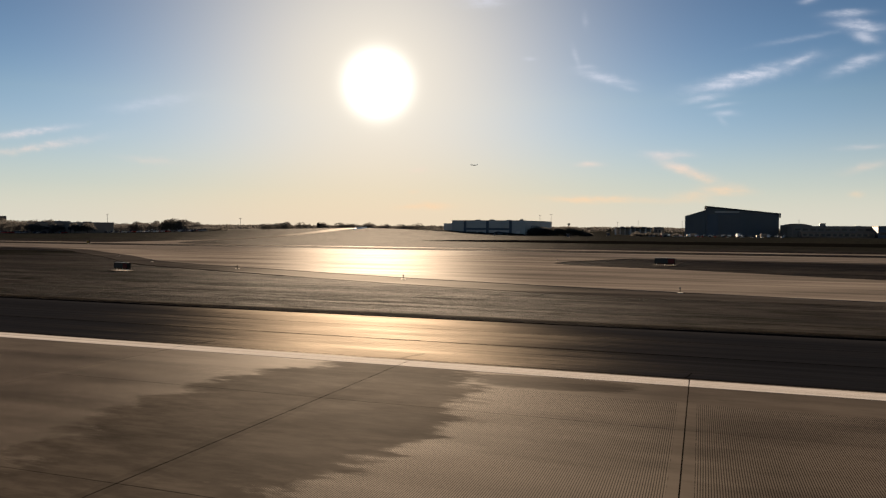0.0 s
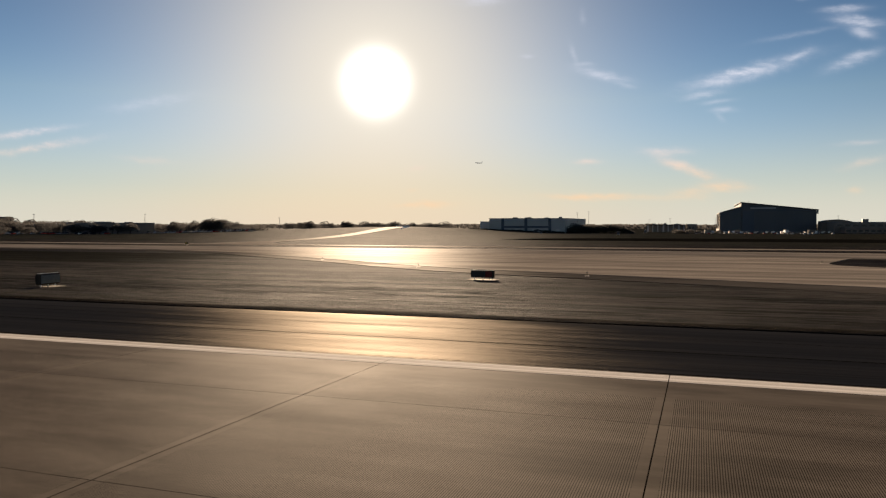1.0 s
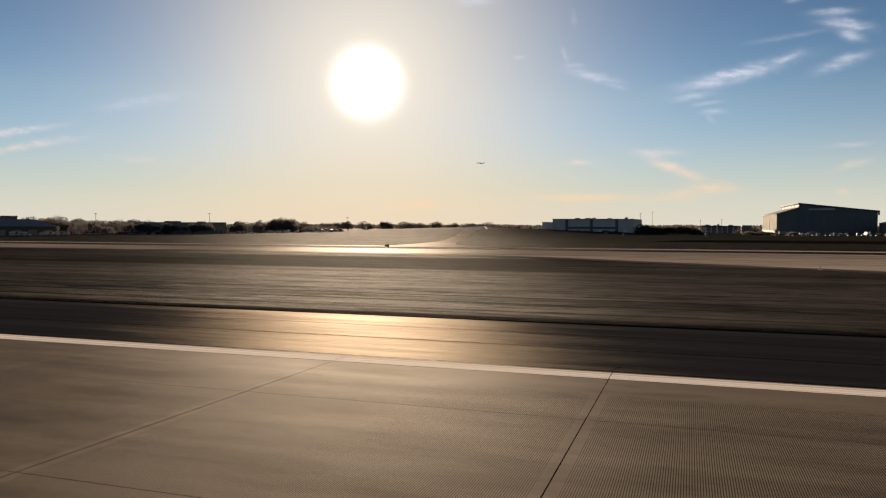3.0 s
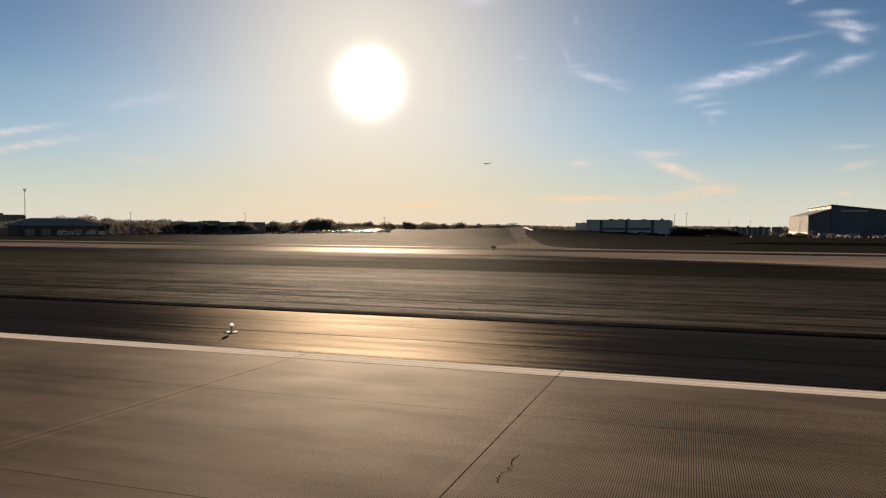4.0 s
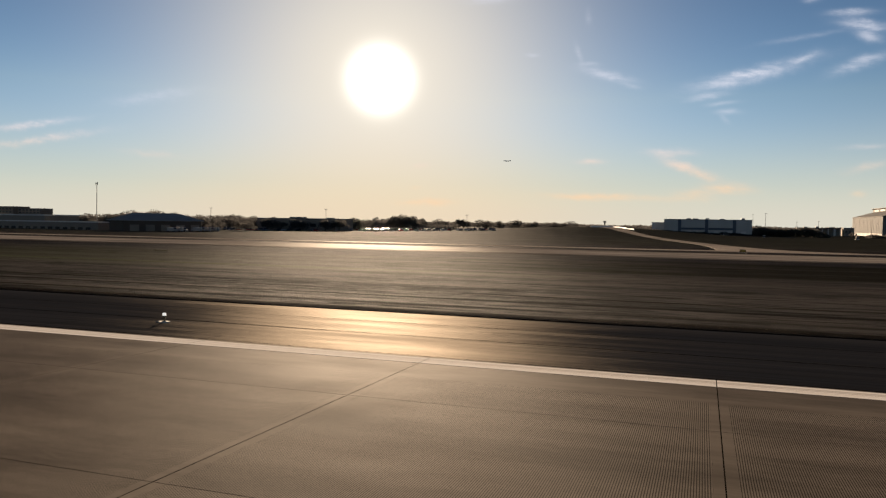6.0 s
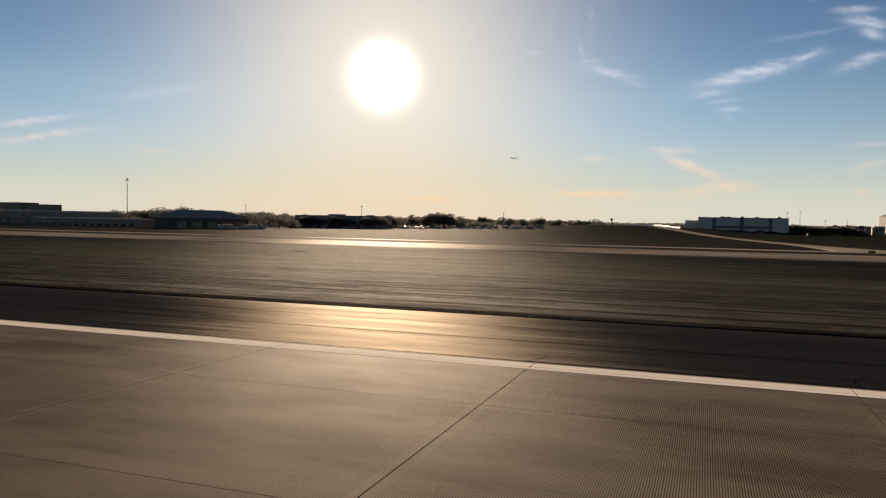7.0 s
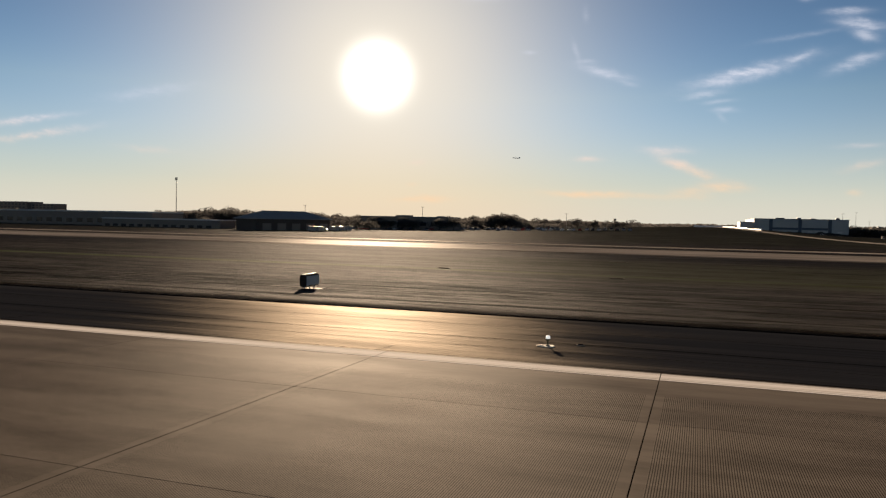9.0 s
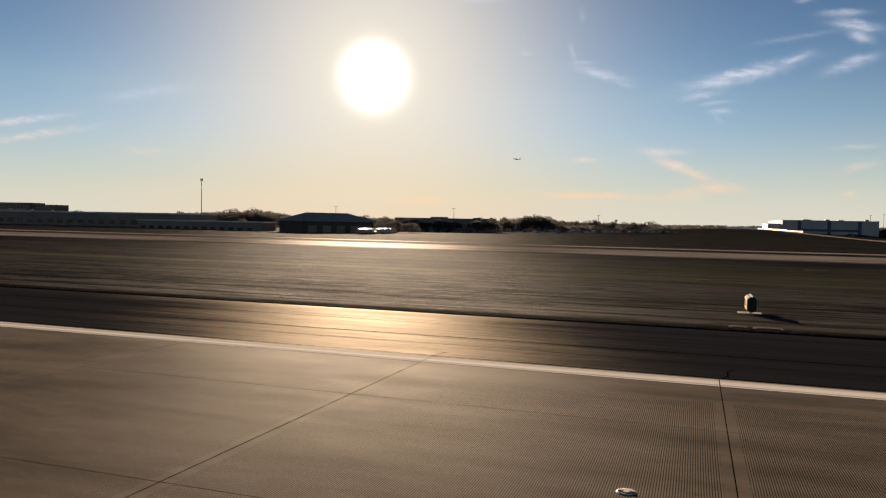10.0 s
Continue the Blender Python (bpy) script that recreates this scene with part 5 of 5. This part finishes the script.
def cart(x, y, turn, tone):
    c = thing("baggage_cart", "small pale baggage cart on the apron", "baggage cart", "baggage carts on the apron", at=(x, y, land(x, y)))
    c.rotation_euler = (0, 0, radians(turn))
    part("deck", box(bmesh.new(), -1.5, 1.5, -0.75, 0.75, 0.45, 0.6, 0.02), MAT_SHEET, c)
    part("canopy", box(bmesh.new(), -1.45, 1.45, -0.7, 0.7, 1.9, 2.0, 0.02), tone, c)
    part("back_panel", box(bmesh.new(), -1.45, 1.45, 0.62, 0.70, 0.6, 1.9), tone, c)
    for px in (-1.4, 1.4):
        part("post", box(bmesh.new(), px - 0.04, px + 0.04, -0.7, -0.62, 0.6, 1.9), MAT_METAL, c)
    for wx in (-1.0, 1.0):
        part("wheel", rod(bmesh.new(), (wx, -0.7, 0.25), (wx, 0.7, 0.25), 0.25, 0.25, 10), MAT_RUBBER, c)
    return c


rng = random.Random(9)
for k in range(24):
    cart(-34 + k * 4.6 + rng.uniform(-1.5, 1.5), rng.uniform(676, 735), rng.uniform(0, 180), rng.choice((MAT_WHITE, MAT_CLAD_LIGHT, MAT_SHEET)))


# ---- airfield lights and signs ----
def edge_light():
    e = thing("runway_edge_light", "raised runway edge light on a flat pale base", "runway light", "runway edge lights")
    part("base_plate", rod(bmesh.new(), (0, 0, -0.02), (0, 0, 0.025), 0.22, 0.20, 22), MAT_PAD, e, "flat pale base plate")
    # pale wedge added for the tapered glint left of the base
    bm = bmesh.new()
    prism(bm, [(-0.36, -0.01), (-0.15, -0.01), (-0.15, 0.035), (-0.20, 0.04), (-0.36, 0.006)], "y", -0.06, 0.06)
    part("glint_wedge", bm, MAT_PAD, e, "pale tapered wedge as a glint beside the base")
    part("stem", rod(rod(bmesh.new(), (0, 0, 0.02), (0, 0, 0.06), 0.075, 0.06, 12), (0, 0, 0.05), (0, 0, 0.20), 0.024, 0.024, 10), MAT_LIGHT_BODY, e)
    part("collar", rod(rod(bmesh.new(), (0, 0, 0.19), (0, 0, 0.225), 0.06, 0.09, 14), (0, 0, 0.225), (0, 0, 0.245), 0.105, 0.095, 16), MAT_LIGHT_BODY, e)
    bm = rod(bmesh.new(), (0, 0, 0.245), (0, 0, 0.315), 0.070, 0.066, 16)
    bmesh.ops.create_uvsphere(bm, u_segments=16, v_segments=8, radius=0.066, matrix=Matrix.Translation((0, 0, 0.315)) @ Matrix.Diagonal((1, 1, 0.55, 1)))
    part("lens", bm, MAT_LENS, e, "white glass dome with a faint added glow")
    return e


first = edge_light()
for k, x in enumerate((-27.2, -87.55, -147.9, -208.25, -268.6)):
    m = pose(x, 22.95, -CROWN * 22.95 + 0.002)
    if k == 0:
        first.matrix_basis = m
    else:
        copy_thing(first, m)
for x, y in ((-267.7, 23.7),):
    c = thing("cable_pit_cover", "small dark round pit cover in the shoulder", "pit cover", "pit covers", at=(x, y, -CROWN * y))
    part("ring", rod(bmesh.new(), (0, 0, -0.02), (0, 0, 0.02), 0.13, 0.12, 16), MAT_COVER, c)
    part("lid", rod(bmesh.new(), (0, 0, 0.02), (0, 0, 0.035), 0.10, 0.09, 16), MAT_CRACK, c)


def inset_light():
    e = thing("touchdown_light", "flush steel light fitting set in the runway", "runway light", "flush touchdown lights")
    bm = bmesh.new()
    rod(bm, (0, 0, -0.004), (0, 0, 0.012), 0.145, 0.125, 22)
    part("rim", bm, MAT_FITTING, e, "worn pale rim")
    part("dome", rod(bmesh.new(), (0, 0, 0.012), (0, 0, 0.022), 0.10, 0.07, 18), MAT_FITTING, e)
    for s in (-1, 1):
        part("lens_slot", box(bmesh.new(), s * 0.075 - 0.038, s * 0.075 + 0.038, -0.030, 0.030, 0.011, 0.025, 0.004), MAT_SHEET, e)
    return e


first = inset_light()
for k, (x, y) in enumerate(((-259.0, 10.77), (-258.95, 9.2), (-289.4, 10.6), (-289.4, 9.1))):
    m = pose(x, y, -CROWN * y + 0.002)
    if k == 0:
        first.matrix_basis = m
    else:
        copy_thing(first, m)


def sign(x, y, turn, width, height, label, bars=((-0.55, 0.3), (-0.1, 0.22), (0.3, 0.34)), dark=False, pale=False):
    """A lit guidance sign: rounded cabinet on short legs over a concrete pad; its writing as plain bars."""
    z = land(x, y)
    s = thing("guidance_sign", label, "airfield sign", "airfield guidance signs", at=(x, y, z))
    s.rotation_euler = (0, 0, radians(turn))
    w = width / 2
    part("pad", box(bmesh.new(), -0.55, 0.55, -w - 0.2, w + 0.2, -0.2, 0.05, 0.02), MAT_SIGN if dark else MAT_COVER, s, "dark pad" if dark else "pale concrete pad")
    outline = []
    for k in range(24):
        a = 2 * math.pi * k / 24
        cx, cz = math.cos(a), math.sin(a)
        outline.append((0.21 * math.copysign(abs(cx) ** 0.6, cx), 0.22 + height / 2 + height / 2 * math.copysign(abs(cz) ** 0.45, cz)))
    body = part("cabinet", prism(bmesh.new(), outline, "y", -w, w), MAT_SIGN, s)
    for side in (-1, 1):
        if dark and side > 0:
            # a black panel and, at its end, a dark red one
            for a, b, paint, word in ((-w + 0.06, w * 0.3, MAT_BLACK, "black face panel"), (w * 0.34, w - 0.06, MAT_SIGN_RED, "dark red face panel")):
                part("face", box(bmesh.new(), 0.21, 0.234, a, b, 0.22 + height * 0.12, 0.22 + height * 0.88, 0.005), paint, s, word)
            continue
        part("face", box(bmesh.new(), side * 0.222 - 0.012, side * 0.222 + 0.012, -w + 0.06, w - 0.06, 0.22 + height * 0.12, 0.22 + height * 0.88, 0.005), MAT_YELLOW if side < 0 else MAT_CLAD_LIGHT if pale else MAT_COVER, s, "yellow face panel" if side < 0 else "plain back panel")
        for a, b in bars if side < 0 else ():
            part("letter_bar", box(bmesh.new(), side * 0.238 - 0.004, side * 0.238 + 0.004, a * w, (a + b) * w, 0.22 + height * 0.28, 0.22 + height * 0.72), MAT_BLACK, body)
    part("top_rail", box(bmesh.new(), -0.05, 0.05, -w, w, 0.215 + height, 0.245 + height), MAT_METAL, s)
    for k in range(3):
        ly = -w + 0.25 + (width - 0.5) * k / 2
        part("leg", rod(bmesh.new(), (0, ly, 0.05), (0, ly, 0.30), 0.045, 0.045, 8), MAT_METAL, s)
    return s


sign(-78.45, 40.0, 0, 1.7, 0.75, "yellow guidance sign with black markings on a pad")
sign(-285.95, 39.2, 0, 1.6, 0.72, "guidance sign on legs over a pale pad in grass", pale=True)
sign(-53.0, 60.3, -98, 2.0, 0.6, "dark guidance sign in the grass beside the exit taxiway", dark=True)
sign(-3.2, 113.5, 258, 2.9, 0.85, "wide black and dark red guidance sign on the grass island", dark=True)
sign(-180.6, 186, 70, 1.3, 0.6, "small guidance sign beside the parallel taxiway")
for x, y, w in ((-285.8, 31.7, 1.1), (-286.9, 31.8, 0.7), (-274.4, 102.0, 2.4), (-270.7, 64.5, 1.2), (-287.9, 69.5, 1.1), (-45.5, 72.0, 1.2)):
    c = thing("cable_chamber_cover", "pale concrete cable chamber cover flush in grass", "chamber cover", "cable chamber covers", at=(x, y, land(x, y)))
    part("frame_slab", box(bmesh.new(), -w / 2, w / 2, -0.32, 0.32, -0.15, 0.05, 0.02), MAT_CHAMBER, c)
    part("lid", box(bmesh.new(), -w / 2 + 0.12, w / 2 - 0.12, -0.22, 0.22, 0.05, 0.07, 0.01), MAT_CHAMBER, c)


def taxi_light(x, y):
    t = thing("taxiway_edge_light", "small taxiway edge light on a stem", "taxiway light", "taxiway edge lights", at=(x, y, land(x, y)))
    part("base_plate", rod(bmesh.new(), (0, 0, -0.05), (0, 0, 0.10), 0.24, 0.22, 14), MAT_PAD, t)
    part("stem", rod(bmesh.new(), (0, 0, 0.1), (0, 0, 0.36), 0.03, 0.03, 8), MAT_LIGHT_BODY, t)
    part("lens", rod(bmesh.new(), (0, 0, 0.36), (0, 0, 0.46), 0.06, 0.045, 10), MAT_BAND, t)
    return t


for x, y in ((-45.6, 69.2), (-22.5, 60.0), (-66.5, 80.5), (-88.5, 98.5), (0.5, 54.0), (-19.6, 117.0)):
    taxi_light(x, y)


# added white strip as sun glint where the connecting taxiway crosses the hill
bx = [(-230.0, 476.0), (-236.5, 496.0), (-242.5, 520.0), (-250.0, 542.0), (-268.0, 558.0)]
barrier = thing("barrier", "low white strip as sun glint on the hill crest", "barrier", at=(-240, 528, land(-240, 528)))
for (xa, ya), (xb, yb) in zip(bx, bx[1:]):
    d = Vector((xb - xa, yb - ya))
    bm = prism(bmesh.new(), [(-0.35, -0.3), (0.35, -0.3), (0.2, 0.5), (0.12, 0.9), (-0.12, 0.9), (-0.2, 0.5)], "y", 0.0, d.length - 0.1)
    bm.transform(Matrix.Translation((xa + 240, ya - 528, land(xa, ya) - land(-240, 528))) @ Matrix.Rotation(math.atan2(-d.x, d.y), 4, "Z"))
    part("segment", bm, MAT_WHITE, barrier)


# ---- aircraft in the sky ----
def airliner(x, y, z, length, heading, climb):
    a = thing("airliner", "distant twin-engined airliner climbing in the sky", "airplane", "airliners in the sky", at=(x, y, z))
    a.rotation_euler = (0, radians(climb), radians(heading))
    k = length / 38.0
    bm = bmesh.new()
    rings = [(-19, 0.1, 1.2), (-15, 0.9, 0.9), (-9, 1.7, 0.2), (-4, 1.95, 0), (12, 1.95, 0), (15.5, 1.7, -0.1), (18, 1.0, -0.3), (19, 0.15, -0.5)]
    prev = None
    for px, r, dz in rings:
        ring = [bm.verts.new((px * k, math.cos(t * math.pi / 7) * r * k, (dz + math.sin(t * math.pi / 7) * r) * k)) for t in range(14)]
        if prev:
            for t in range(14):
                bm.faces.new((prev[t], ring[t], ring[(t + 1) % 14], prev[(t + 1) % 14]))
        prev = ring
    bmesh.ops.recalc_face_normals(bm, faces=bm.faces[:])
    part("fuselage", bm, MAT_PLANE, a)

    def vane(points, thick):
        v = bmesh.new()
        top = [v.verts.new(tuple(c * k for c in p)) for p in points]
        low = [v.verts.new(tuple(c * k for c in (p[0] + thick[0], p[1] + thick[1], p[2] + thick[2]))) for p in points]
        v.faces.new(top)
        v.faces.new(low[::-1])
        for i in range(4):
            v.faces.new((top[i], low[i], low[(i + 1) % 4], top[(i + 1) % 4]))
        bmesh.ops.recalc_face_normals(v, faces=v.faces[:])
        return v
    for s in (-1, 1):
        wing = part("wing", vane([(4.5, 1.5 * s, -1.0), (-3.0, 1.5 * s, -1.0), (-6.3, 17 * s, 0.7), (-4.6, 17 * s, 0.7)], (0, 0, -0.5)), MAT_PLANE, a)
        part("engine", rod(bmesh.new(), (5.0 * k, 5.2 * s * k, -1.9 * k), (0.8 * k, 5.2 * s * k, -1.9 * k), 1.1 * k, 0.8 * k, 14), MAT_PLANE, wing)
        part("tailplane", vane([(-14.5, 0.6 * s, 1.4), (-17.5, 0.6 * s, 1.4), (-19.2, 6.3 * s, 1.9), (-18.0, 6.3 * s, 1.9)], (0, 0, -0.25)), MAT_PLANE, a)
    part("fin", vane([(-12.5, 0.12, 1.6), (-17.8, 0.12, 1.6), (-19.6, 0.12, 7.4), (-17.6, 0.12, 7.4)], (0, -0.24, 0)), MAT_PLANE, a)
    return a


airliner(-1293, 4300, 369, 44, 196, -5)

# ---- markings and slabs of the runway ----
stripe = thing("edge_line", "worn white painted runway edge line", "runway marking", kind="structure")
dash = mesh("stripe", sloped_box(0.012, JOINT - 0.012, 18.94, 19.80, 0.004, 0.005), MAT_PAINT)
for k in range(FIRST, LAST):
    ob = new("stripe", dash)
    ob.location = (JOINT_X + k * JOINT, 0, 0)
    ob.parent = stripe
bar = thing("touchdown_bar", "wide worn white touchdown zone bar on concrete", "runway marking", kind="structure")
xa = -251.45
while xa < -228.6:
    k = math.floor((xa + 0.01 - JOINT_X) / JOINT) + 1
    xb = min(JOINT_X + k * JOINT - 0.012, -228.6)
    for ya, yb in ((7.84, 8.475), (8.525, 9.82)):
        part("stripe", sloped_box(xa, xb, ya, yb, 0.004, 0.005, 0.001), MAT_BAR, bar)
    xa = xb + 0.024
for ya, yb in zip(LANES, LANES[1:]):
    slab = mesh("slab", sloped_box(0.011, JOINT - 0.011, ya + 0.008, yb - (0.03 if yb == EDGE else 0.008), 0.24), MAT_CONCRETE)
    for k in range(FIRST, LAST):
        ob = new("slab", slab)
        ob.location = (JOINT_X + k * JOINT, 0, 0)
        ob.parent = runway
